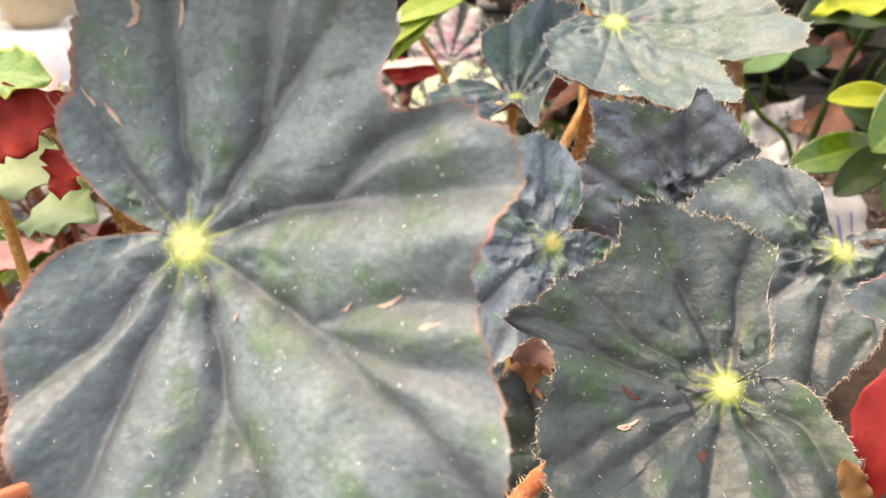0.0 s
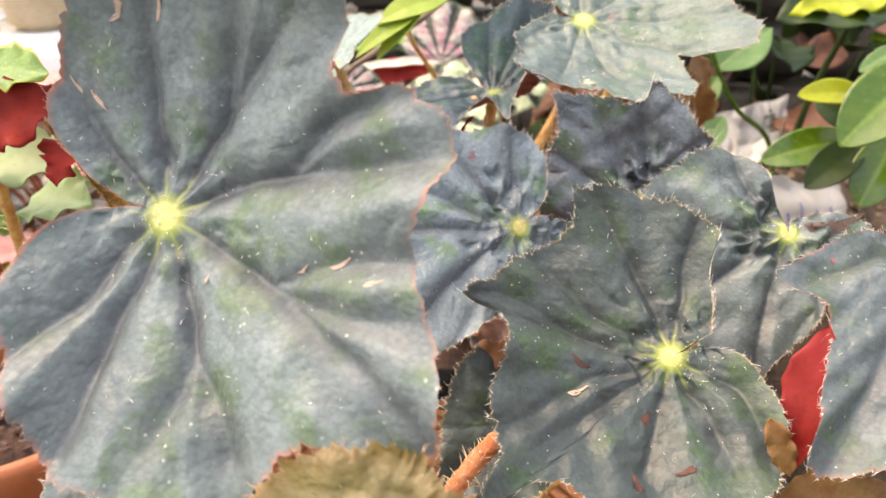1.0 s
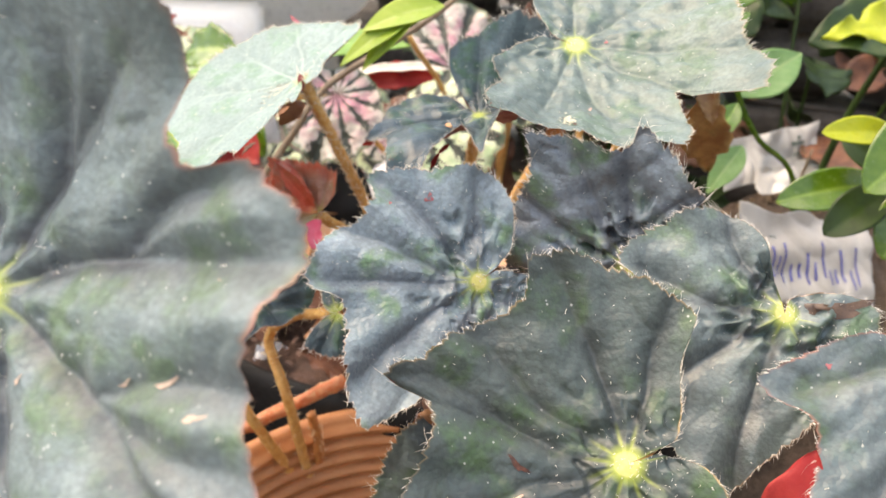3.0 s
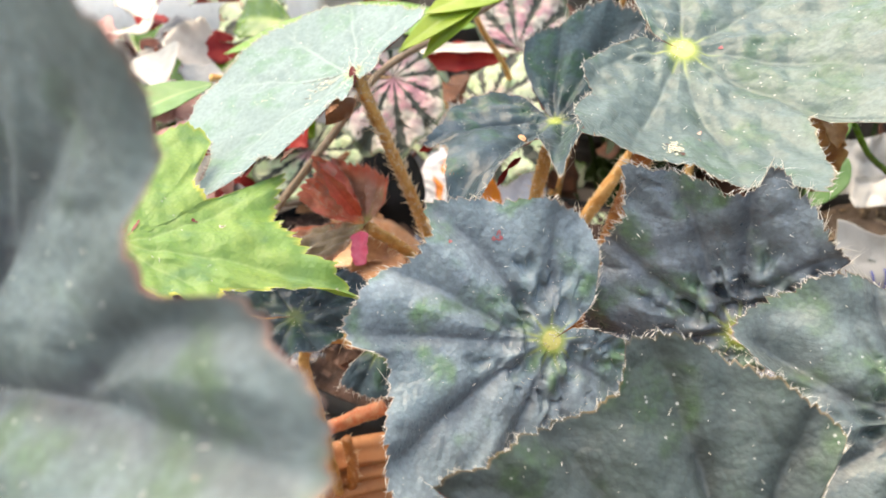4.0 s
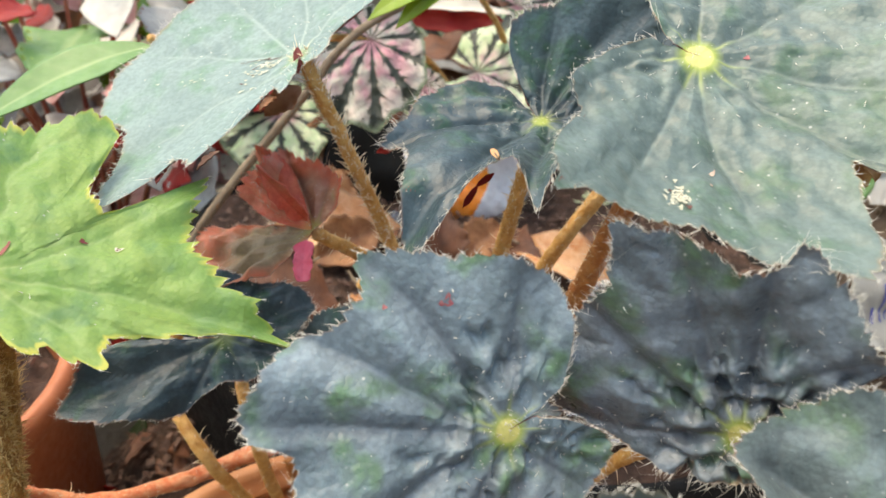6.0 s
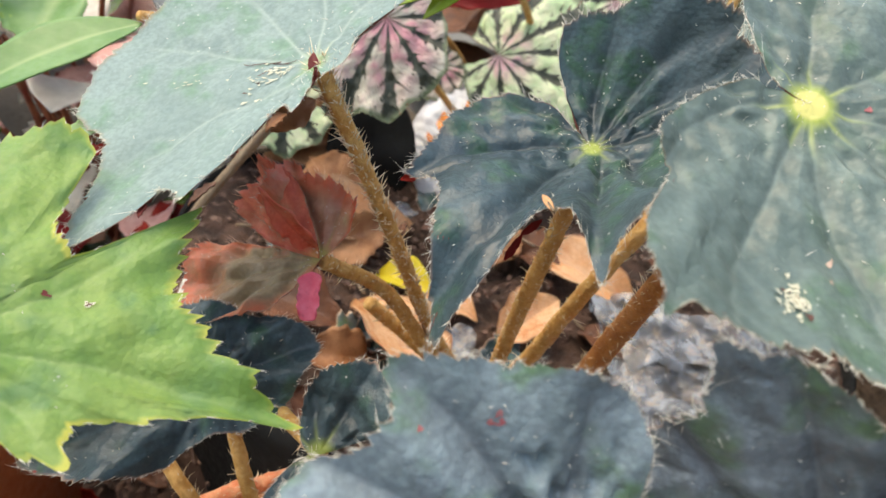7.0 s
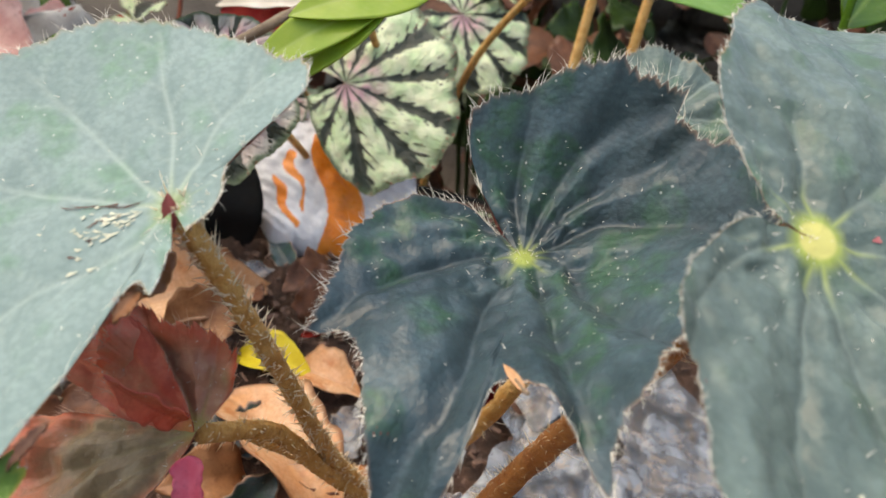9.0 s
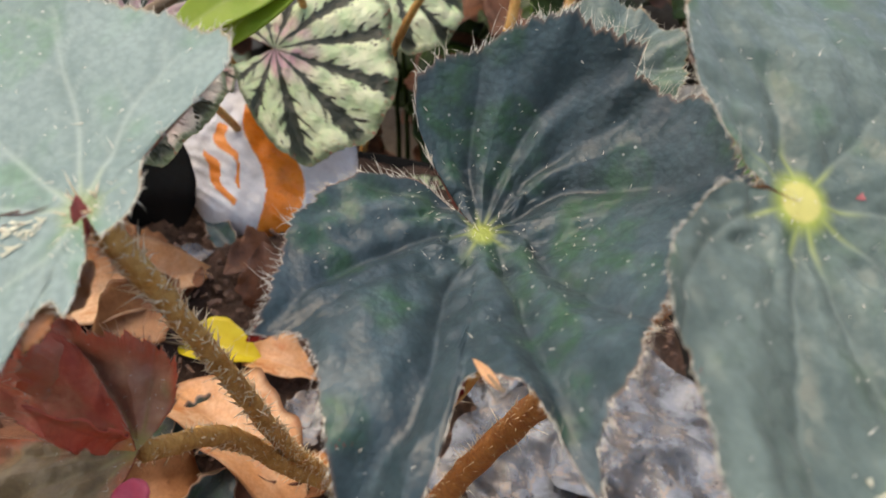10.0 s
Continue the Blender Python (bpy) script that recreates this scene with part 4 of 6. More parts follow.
LEAF_R = dict(at=(-0.039, 0.355, 0.214), n=(-0.10, -0.75, 0.65), q=(3.0, 0.0, 5.0), rim=[(48, 4), (56, 14), (70, 22), (84, 24), (101, 27), (114, 29), (124, 36), (133, 33), (145, 30), (160, 24), (170, 8)],
              veins=[[(80, 6), (82, 15), (84, 23)], [(118, 8), (121, 20), (124, 34)], [(148, 6), (146, 18), (144, 28)]])
LEAF_T = dict(at=(-0.039, 0.355, 0.214), n=(-0.40, -0.35, 0.85), q=(0.0, 0.0, 0.0, 0.0, 0.0, 0.0, 0.0), rim=[(-194, 13), (-192, 28), (-190, 42), (-187, 50), (-180, 52), (-166, 54), (-149, 50), (-138, 40), (-130, 29), (-122, 18), (-114, 7)],
              veins=[[(-186, 10), (-184, 30), (-185, 48)], [(-164, 9), (-166, 30), (-168, 50)], [(-142, 8), (-146, 24), (-147, 44)]])
LEAF_K = dict(at=(-0.061, 0.320, 0.184), n=(0.10, -0.50, 0.86), q=(0.0, 0.0, 0.0), rim=[(-164, 30), (-160, 42), (-149, 52), (-141, 61), (-132, 52), (-127, 49), (-116, 40), (-103, 31), (-88, 21), (-63, 17), (-32, 20), (-15, 22), (15, 27), (38, 35), (61, 29), (85, 24), (112, 26), (145, 30), (174, 33), (190, 25)])
LEAF_N = dict(at=(-0.019, 0.297, 0.192), n=(0.00, -0.75, 0.66), q=(0.0, 0.0, 0.0, 0.0, 0.0, 0.0, 0.0), rim=[(29, 7), (31, 15), (32, 21), (53, 26), (72, 30), (87, 27), (107, 22), (128, 13), (158, 7), (191, 3), (221, 12), (234, 20), (264, 20), (301, 20), (335, 16), (344, 7)])
LEAF_X = dict(at=(0.166, 0.176, 0.248), n=(-0.05, -0.62, 0.78), q=(0.0, 0.0, 0.0, 0.0, 0.0, 0.0, 0.0), rim=[(-274, 11), (-257, 17), (-234, 23), (-213, 33), (-197, 42), (-185, 52), (-172, 40), (-160, 43), (-141, 65), (-136, 76), (-123, 64), (-113, 53), (-96, 52), (-70, 51), (-36, 40), (1, 47), (26, 47), (44, 38), (56, 20), (58, 9)],
              veins=[[(142, 17), (176, 42)], [(-164, 8), (-140, 37), (-133, 69)], [(-108, 10), (-111, 46)], [(101, 19), (134, 23)]])
LEAF_Q = dict(at=(-0.002, 0.074, 0.248), n=(-0.1, -0.75, 0.65), q=(0, 0, 0), rim=[(-60, 8), (-20, 22), (15, 24), (40, 19), (70, 20), (95, 19), (120, 21), (150, 24), (190, 20), (230, 10)])
LEAF_S = dict(at=(0.112, 0.49, 0.262), n=(-0.2, -0.45, 0.87), q=(5, 0, 5), rim=[(-80, 6), (-40, 26), (0, 30), (40, 33), (80, 30), (120, 34), (160, 30), (200, 26), (240, 6)])
LEAF_V = dict(at=(-0.060, 0.118, 0.216), n=(-0.1, -0.7, 0.7), q=(0, 0, 0), rim=[(-80, 6), (-40, 26), (0, 30), (40, 28), (80, 24), (120, 26), (160, 32), (200, 30), (240, 6)])
LEAF_P = dict(at=(0.040, 0.203, 0.172), n=(0.15, -0.72, 0.66), q=(0, 0, 0), rim=[(60, 8), (85, 24), (107, 36), (125, 35), (150, 31), (175, 30), (200, 33), (222, 38), (245, 30), (280, 24), (320, 20), (350, 8)])
LEAF_U = dict(at=(-0.0395, 0.354, 0.2145), n=(-0.26, -0.83, 0.50), q=(0, 0, -3), rim=[(108, 3), (117, 17), (127, 31), (137, 41), (144, 36), (154, 37), (163, 38), (171, 30), (178, 16), (184, 4)])


def main_plant():
    p = thing("begonia_plant", (0.01, 0.30, 0.03), "dark star-leaved begonia with hairy margins, growing in the ridged pot", "plant")
    palmate(p, LEAF_A, FRONT, UNDER, seed=11, nr=76, star_size=1.2, tucks=0.6, na=380, roll=0.75, puck=0.0004, fold=0.3, furrow=1.15, label="large dark grey-green leaf with a yellow star", hairs=2.2, hair_len=0.0016, fuzz=200, hair_mat=HAIR_RED, margin=0.0012, scars=((4, 57, 5, 1.6, 10, SCAR), (-17, 48, 6, 0.9, 20, SCAR), (-19, 58, 4, 1.0, 10, SCAR), (118, 31, 5, 1.0, -55, SCAR), (122, 36, 4, 0.8, -55, SCAR), (95, 45, 5, 1.8, 50, SCAR), (83, 46, 7, 1.2, 70, SCAR), (-22, 40, 3, 0.7, 30, SCAR), (-51, 21, 2, 0.7, 60, SCAR)))
    palmate(p, LEAF_B, MOSS, UNDER, seed=12, nr=76, tucks=0.7, star_size=1.15, fold=0.45, na=360, hairs=1.1, fuzz=190, scars=((-175, 29, 6.5, 1.7, -35, SCAR_DARK), (-159, 34, 6.0, 1.7, 20, SCAR), (-159, 34, 4.2, 0.8, 20, SCAR_DARK), (-117, 24, 4.5, 2.2, 60, SCAR_DARK), (-93, 37, 6, 1.8, 20, SCAR_DARK), (-112, 44, 6, 2.0, -70, SCAR_DARK)))
    palmate(p, LEAF_C, MID, UNDER, seed=13, nr=84, na=400, hairs=0.8, fuzz=230, puck=0.0005, fold=1.2, furrow=0.95, tucks=1.2, scars=((125, 35, 3.0, 2.6, 60, PINK_SCAR), (125, 35, 1.7, 1.4, 60, DUSK), (144, 43, 1.2, 1.0, 0, PINK_SCAR)))
    palmate(p, LEAF_D, SLATE, UNDER, seed=14, nr=80, na=360, hairs=0.9, fuzz=130, puck=0.0005, fold=1.7, furrow=1.2, tucks=1.9, scars=((5, 17, 17, 4.6, 4, BROWN_FOLD), (9, 9, 6, 3.4, 8, BROWN_FOLD)))
    palmate(p, LEAF_F, DUSK, UNDER, seed=15, nr=84, na=400, hairs=0.6, fuzz=170, pleat=0.13, puck=0.0006, hair_len=0.0032, fold=1.8, furrow=1.15, tucks=1.9)
    palmate(p, LEAF_X, DARK, UNDER, seed=16, nr=42, na=320, hairs=1.2, fuzz=130, scars=((162, 36, 1.6, 1.3, 0, PINK_SCAR), (-131, 33, 3, 1.4, 0, SCAR)))
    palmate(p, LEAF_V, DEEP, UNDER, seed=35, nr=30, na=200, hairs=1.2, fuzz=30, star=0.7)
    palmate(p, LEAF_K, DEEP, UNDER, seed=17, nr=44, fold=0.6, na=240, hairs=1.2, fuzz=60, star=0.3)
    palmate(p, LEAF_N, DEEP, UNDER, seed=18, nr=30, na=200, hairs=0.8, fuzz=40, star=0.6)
    palmate(p, LEAF_Q, OLIVE, UNDER, seed=19, nr=30, na=220, hairs=2.0, fuzz=20, hair_mat=HAIR_RED, label="olive-brown leaf with an amber edge", ruffle=0.0016, star=0.0)
    palmate(p, LEAF_P, MOSS, UNDER, seed=36, nr=36, na=220, hairs=1.1, fuzz=30, star=0.4)
    blade(p, (0.0267, 0.228, 0.1918), (0.0404, 0.23, 0.2037), 0.019, ROSY_DRY, MAROON, (0.1, -0.85, 0.4), seed=14, wave=0.4, label="withered pinkish leaf edge")
    blade(p, (0.0203, 0.222, 0.192), (0.0439, 0.224, 0.1931), 0.014, DRY_MID, MAROON, (0.1, -0.85, 0.4), seed=15, wave=0.9, label="curled dark red leaf edge")
    # the scarlet underside that shows between two leaves
    blade(p, (0.1245, 0.166, 0.2405), (0.1135, 0.150, 0.197), 0.015, SCARLET, SCARLET, (-0.55, -0.75, 0.3), seed=5, wave=0.5, label="folded leaf showing its scarlet underside")
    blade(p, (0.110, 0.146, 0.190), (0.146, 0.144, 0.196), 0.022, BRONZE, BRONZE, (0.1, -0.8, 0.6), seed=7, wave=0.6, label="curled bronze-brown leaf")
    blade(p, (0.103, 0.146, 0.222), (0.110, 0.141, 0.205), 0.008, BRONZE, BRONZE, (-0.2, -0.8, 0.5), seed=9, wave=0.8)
    for k, (pts, r0, r1, mat, hairs) in enumerate((
            ([(-0.03, 0.30, 0.03), (-0.078, 0.25, 0.075), (-0.112, 0.185, 0.17), (-0.075, 0.150, 0.262), (-0.054, 0.142, 0.284)], 0.0034, 0.0026, STEM, 260),
            ([(0.01, 0.26, 0.03), (0.002, 0.175, 0.14), (0.016, 0.155, 0.19), (0.035, 0.168, 0.202), (0.084, 0.184, 0.214)], 0.0034, 0.0026, STOLON, 240),
            ([(0.02, 0.30, 0.03), (0.03, 0.29, 0.14), (0.042, 0.257, 0.233)], 0.003, 0.0024, STEM, 160),
            ([(0.05, 0.30, 0.03), (0.12, 0.28, 0.14), (0.14, 0.236, 0.239)], 0.003, 0.0024, STEM, 120),
            ([(0.04, 0.32, 0.03), (0.08, 0.32, 0.15), (0.095, 0.264, 0.239)], 0.003, 0.0024, STEM, 120),
            ([(0.08, 0.28, 0.03), (0.17, 0.25, 0.13), (0.19, 0.21, 0.225)], 0.003, 0.0024, STEM, 90),
            ([(-0.05, 0.342, 0.04), (-0.059, 0.3376, 0.063), (-0.0725, 0.3215, 0.1125), (-0.096, 0.335, 0.136), (-0.092, 0.344, 0.160), (-0.0612, 0.3225, 0.181)], 0.0030, 0.0026, STEM, 200),
            ([(-0.046, 0.345, 0.04), (-0.050, 0.3413, 0.067), (-0.0533, 0.3271, 0.1219), (-0.0647, 0.3408, 0.1468), (-0.048, 0.33, 0.168), (-0.019, 0.2990, 0.1905)], 0.003, 0.0024, STEM, 180),
            ([(-0.046, 0.35, 0.045), (-0.042, 0.345, 0.075), (-0.045, 0.343, 0.098)], 0.003, 0.0026, STEM_RED, 60))):
        stem(p, pts, r0, r1, mat, hairs=hairs, seed=30 + k)
    stem(p, [(-0.1322, 0.2779, 0.1302), (-0.1215, 0.2884, 0.1144), (-0.1062, 0.2985, 0.1047), (-0.0807, 0.3204, 0.1008), (-0.0542, 0.3387, 0.1064), (-0.0260, 0.3425, 0.1220)], 0.0026, 0.0038, STOLON, "runner", "orange scaly runner", 260, 0.0018, 40, knobs=0.22)
    stem(p, [(-0.075, 0.36, 0.03), (-0.052, 0.356, 0.045), (-0.03, 0.35, 0.035)], 0.006, 0.005, STEM, "rhizome", "knobbly ochre rhizome", 60, 0.002, 41)


main_plant()


def back_plant():
    p = thing("begonia_plant", (0.027, 0.43, 0.085), "dark hairy-stemmed begonia growing in the black grow bag", "plant")
    rng = np.random.default_rng(77)
    crust = [(-96 + rng.normal(0, 1.3), 54.5 + rng.normal(0, 2.6), rng.uniform(0.6, 1.7), rng.uniform(0.5, 1.3), rng.uniform(0, 180), CHALK_GLINT if k % 4 else SCAR_DARK) for k in range(52)]
    torn = [(-166 + rng.normal(0, 9), 17 + rng.normal(0, 3.5), rng.uniform(0.6, 2.2), rng.uniform(0.3, 0.8), rng.uniform(-20, 50), (CHALK_GLINT, SCAR_DARK, CHALK_GLINT, CHALK_GLINT)[k % 4]) for k in range(26)]
    # Larger flakes: white torn tissue, and wet glints painted as white patches.
    torn += [(-172 + rng.normal(0, 11), 12 + rng.normal(0, 4), rng.uniform(0.9, 3.0), rng.uniform(0.4, 1.0), rng.uniform(-30, 40), CHALK_GLINT) for k in range(16)]
    torn += [(-175 + rng.normal(0, 1.5), 42 + rng.normal(0, 6), rng.uniform(0.6, 2.0), rng.uniform(0.3, 0.6), rng.uniform(-10, 20), CHALK_GLINT) for k in range(12)]
    palmate(p, LEAF_E, PALE, UNDER, seed=21, nr=60, star_size=1.35, na=380, hairs=1.1, fuzz=170, ruffle=0.001, pleat=0.14, furrow=0.7, fold=0.5, scars=crust + [(-85, 41, 2.4, 1.0, 60, SCAR), (-87, 46, 1.6, 0.8, 60, SCAR), (6, 13, 1.4, 1.2, 0, PINK_SCAR)], label="broad silvery green leaf with a yellow star")
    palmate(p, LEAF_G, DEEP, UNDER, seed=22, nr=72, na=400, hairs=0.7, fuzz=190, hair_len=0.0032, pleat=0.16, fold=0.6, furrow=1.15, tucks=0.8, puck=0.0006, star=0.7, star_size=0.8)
    palmate(p, LEAF_H, SILVER, UNDER, seed=23, nr=46, na=340, hairs=0.9, fuzz=120, ruffle=0.0005, pleat=0.045, puck=0.0003, roll=0.45, furrow=0.8, star=0.35, scars=torn + [(171, 11, 6.5, 0.4, 6, SCAR_DARK), (172, 16, 6.5, 0.4, 0, SCAR_DARK), (172, 21, 6.5, 0.35, -6, SCAR_DARK), (173, 25, 5, 0.3, -10, SCAR_DARK), (-137, 19, 2, 0.8, 20, CHALK_GLINT), (-143, 24, 2, 0.7, 20, CHALK_GLINT)], label="pale silvery green leaf with a torn base")
    palmate(p, LEAF_U, RED_LEAF, SCARLET, seed=27, nr=32, na=200, hairs=0.9, fuzz=12, hair_mat=HAIR_RED, label="folded bright red lobe of the young leaf", teeth=0.0015, pitch=3.6, pleat=0.08, star=0.3, ruffle=0.002)
    palmate(p, LEAF_R, WINE, UNDER, seed=24, nr=36, na=240, hairs=0.9, fuzz=30, hair_mat=HAIR_RED, label="young wine-red leaf with a fringed edge", teeth=0.0013, pitch=3.6, pleat=0.2, star=0.5, ruffle=0.0026, hair_len=0.003, puck=0.0012)
    palmate(p, LEAF_T, YOUNG, UNDER, seed=26, nr=32, na=220, hairs=0.9, fuzz=30, hair_mat=HAIR_RED, pleat=0.14, star=0.3, teeth=0.0012, ruffle=0.0022, puck=0.0012)
    blade(p, (-0.0405, 0.3545, 0.2165), (-0.0548, 0.3412, 0.2440), 0.0075, RED_LEAF, SCARLET, (-0.1, -0.8, 0.6), name="crease", seed=28, wave=0.9, cup=0.5, label="bright red crease of the young leaf")
    blade(p, (-0.0395, 0.347, 0.2145), (-0.0365, 0.335, 0.2045), 0.0074, PINK, PINK, (-0.1, -0.8, 0.5), name="bract", label="bright pink bract", seed=6, wave=0.5, shape=0.16, blunt=9.0)
    palmate(p, LEAF_S, PALE, UNDER, seed=25, nr=30, na=220, hairs=0.9, fuzz=40)
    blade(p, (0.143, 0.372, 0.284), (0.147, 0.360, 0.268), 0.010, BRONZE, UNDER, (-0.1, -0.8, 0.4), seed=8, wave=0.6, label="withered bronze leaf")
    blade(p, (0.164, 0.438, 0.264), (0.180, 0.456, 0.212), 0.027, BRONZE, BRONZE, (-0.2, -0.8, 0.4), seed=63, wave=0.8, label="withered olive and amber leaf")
    for k, (a, b, w) in enumerate((((0.0185, 0.3262, 0.2512), (0.0218, 0.3330, 0.2565), 0.0022), ((0.0214, 0.3325, 0.2561), (0.0262, 0.3378, 0.2592), 0.0022), ((-0.0158, 0.3535, 0.2515), (-0.0105, 0.3595, 0.2520), 0.0032))):
        blade(p, a, b, w, MAROON, MAROON, (0.1, -0.85, 0.5), name="curled_margin", seed=640 + k, wave=0.6, cup=0.4, label="dark red curled leaf margin")
    blade(p, (-0.0435, 0.3540, 0.2705), (-0.0545, 0.3478, 0.2605), 0.0085, DRY_MID, UNDER, (0.1, -0.8, 0.5), name="torn_flap", seed=61, wave=0.5, label="brown torn leaf flap")
    blade(p, (-0.0455, 0.357, 0.283), (-0.044, 0.353, 0.275), 0.003, UNDER, UNDER, (0.2, -0.8, 0.5), name="torn_flap", seed=62, wave=0.5, label="dark red torn leaf flap")
    for k, (a, b, w, mat) in enumerate((
            ((-0.0466, 0.3393, 0.2723), (-0.0502, 0.3335, 0.2689), 0.004, DRY_MID),
            ((-0.0733, 0.3178, 0.2538), (-0.0726, 0.3126, 0.253), 0.0024, UNDER),
            ((-0.0727, 0.3123, 0.2528), (-0.0726, 0.3074, 0.2519), 0.0022, UNDER),
            ((-0.0555, 0.3153, 0.2624), (-0.0596, 0.308, 0.2588), 0.0022, DRY_DARK),
            ((-0.1185, 0.3446, 0.2379), (-0.1015, 0.3454, 0.2444), 0.0052, MAROON),
            ((-0.1223, 0.3494, 0.2422), (-0.1028, 0.3501, 0.2493), 0.005, PALE_GREEN))):
        blade(p, a, b, w, mat, mat, (-0.3, -0.6, 0.7), name="curled_margin", seed=660 + k, wave=0.9, cup=0.4, label="curled and torn leaf margin")
    c = (0.028, 0.425, 0.088)
    for k, (pts, r0, r1, mat, hairs) in enumerate((
            ([c, (0.0, 0.40, 0.15), (-0.022, 0.375, 0.22), (-0.044, 0.358, 0.279)], 0.0031, 0.0025, STEM, 1300),
            ([c, (0.030, 0.398, 0.165), (0.034, 0.378, 0.226), (0.038, 0.384, 0.258)], 0.0036, 0.0028, STEM, 520),
            ([(0.056, 0.408, 0.086), (0.064, 0.386, 0.17), (0.073, 0.363, 0.245), (0.077, 0.345, 0.300)], 0.0046, 0.0041, STEM_RED, 650),
            ([c, (0.042, 0.408, 0.145), (0.055, 0.396, 0.20), (0.085, 0.42, 0.25)], 0.0038, 0.003, STEM, 300),
            ([c, (0.0, 0.40, 0.14), (-0.02, 0.38, 0.185), (-0.038, 0.356, 0.212)], 0.0034, 0.0026, STEM, 320),
            ([c, (-0.01, 0.415, 0.13), (-0.03, 0.40, 0.16)], 0.0036, 0.003, STEM, 160))):
        stem(p, pts, r0, r1, mat, hairs=hairs, hair_len=0.0034 if k == 0 else 0.0028, seed=50 + k, hair_r=0.00034 if k == 0 else 0.00026, lean=1.7 if k == 0 else 1.1)
    stem(p, [(0.0, 0.44, 0.075), (0.02, 0.43, 0.09), (0.05, 0.425, 0.08)], 0.0095, 0.008, STEM_RED, "rhizome", "knobbly rust-brown rhizome", 420, 0.004, 60, knobs=0.3)


back_plant()


def lime_plant():
    p = thing("begonia_plant", (-0.136, 0.256, -0.10), "lime-green begonia with a woolly ochre stalk beside the red pot", "plant")
    palmate(p, LEAF_Y, LIME, UNDER_LIME, seed=31, nr=42, na=320, hairs=2.0, fuzz=20, pleat=0.07, star=0.3, roll=0.6, scars=((42, 33, 2.2, 2.0, 0, CHALK_GLINT), (42, 33, 1.3, 1.2, 0, SCAR_DARK), (54, 25, 2.0, 1.2, 0, UNDER), (89, 9, 6, 1.0, 95, UNDER), (-151, 6, 2, 1.4, 0, SCAR_DARK)), teeth=0.0030, pitch=6.0, margin=0.0018, hair_len=0.0014, label="large lime-green toothed leaf")
    stem(p, [(-0.136, 0.256, -0.10), (-0.134, 0.262, 0.0), (-0.128, 0.271, 0.10), (-0.1225, 0.2751, 0.1372), (-0.1205, 0.2751, 0.162), (-0.1221, 0.276, 0.1832), (-0.126, 0.2789, 0.2022), (-0.1285, 0.281, 0.2235), (-0.15, 0.27, 0.28)], 0.0042, 0.0032, STALK, "stalk", "thick stalk covered in golden-brown wool", 5200, 0.0030, 70, 130, hair_mat=WOOL, hair_r=0.0003)
    stem(p, [(-0.1253, 0.2813, 0.148), (-0.1249, 0.286, 0.1692), (-0.1225, 0.289, 0.1949), (-0.108, 0.276, 0.228), (-0.0960, 0.2625, 0.2440)], 0.004, 0.003, STALK, "petiole", "", 1000, 0.004, 71, hair_mat=WOOL)


lime_plant()


# ---- striped begonias behind ----
def disc(at, n, r, seed, squash=1.0, off=(0.0, 0.0)):
    """An almost round leaf whose stalk joins it off the middle."""
    rng = np.random.default_rng(seed)
    keys = []
    for d in range(-170, 171, 20):
        a = radians(d)
        x, y = math.cos(a) * r + off[0], math.sin(a) * r * squash + off[1]
        keys.append((math.degrees(math.atan2(y, x)), math.hypot(x, y) * 1000 * rng.uniform(0.94, 1.05)))
    keys = sorted(keys)
    return dict(at=at, n=n, q=(-3.7, 0, -3.7), rim=keys, pitch=0.0085)


def striped_plant():
    p = thing("striped_begonia", (0.03, 0.72, -0.10), "begonia with round silver and pink leaves striped by dark veins", "plant")
    root = (0.03, 0.72, -0.09)
    for k, (at, n, r, off, sq) in enumerate((
            ((-0.0105, 0.655, 0.181), (-0.15, -0.6, 0.78), 0.047, (0.024, 0.000), 1.42),
            ((0.065, 0.745, 0.208), (0.1, -0.62, 0.78), 0.045, (0.012, -0.012), 1.0),
            ((-0.070, 0.56, 0.224), (-0.05, -0.75, 0.65), 0.038, (0.0, -0.016), 1.05),
            ((0.006, 0.76, 0.2075), (-0.1, -0.85, 0.5), 0.044, (0.0, 0.028), 1.0),
            ((-0.15, 0.62, 0.14), (0.0, -0.55, 0.83), 0.045, (0.0, -0.01), 0.9),
            ((-0.052, 0.672, 0.158), (0.1, -0.5, 0.85), 0.021, (0.0, -0.006), 1.1),
            ((0.10, 0.66, 0.08), (0.1, -0.4, 0.9), 0.03, (0.0, -0.01), 1.0),
            ((0.05, 0.64, 0.06), (-0.2, -0.5, 0.85), 0.022, (0.0, -0.01), 1.0))):
        palmate(p, disc(at, n, r, 80 + k, sq, off), STRIPED_PINK if k in (2, 3, 5) else STRIPED, UNDER, seed=80 + k, nr=34, na=240, hairs=0, fuzz=14, teeth=0.0005, pleat=0.11, star=0.0, veins=list(range(-165, 166, 30)), puck=0.0009)
        q = np.array(at)
        stem(p, [root, tuple(q * 0.5 + np.array(root) * 0.5 + np.array([0.01, 0.03, 0.02])), tuple(q - unit(n) * 0.002)], 0.003, 0.002, STEM, seed=90 + k, n=20, sides=8)


striped_plant()


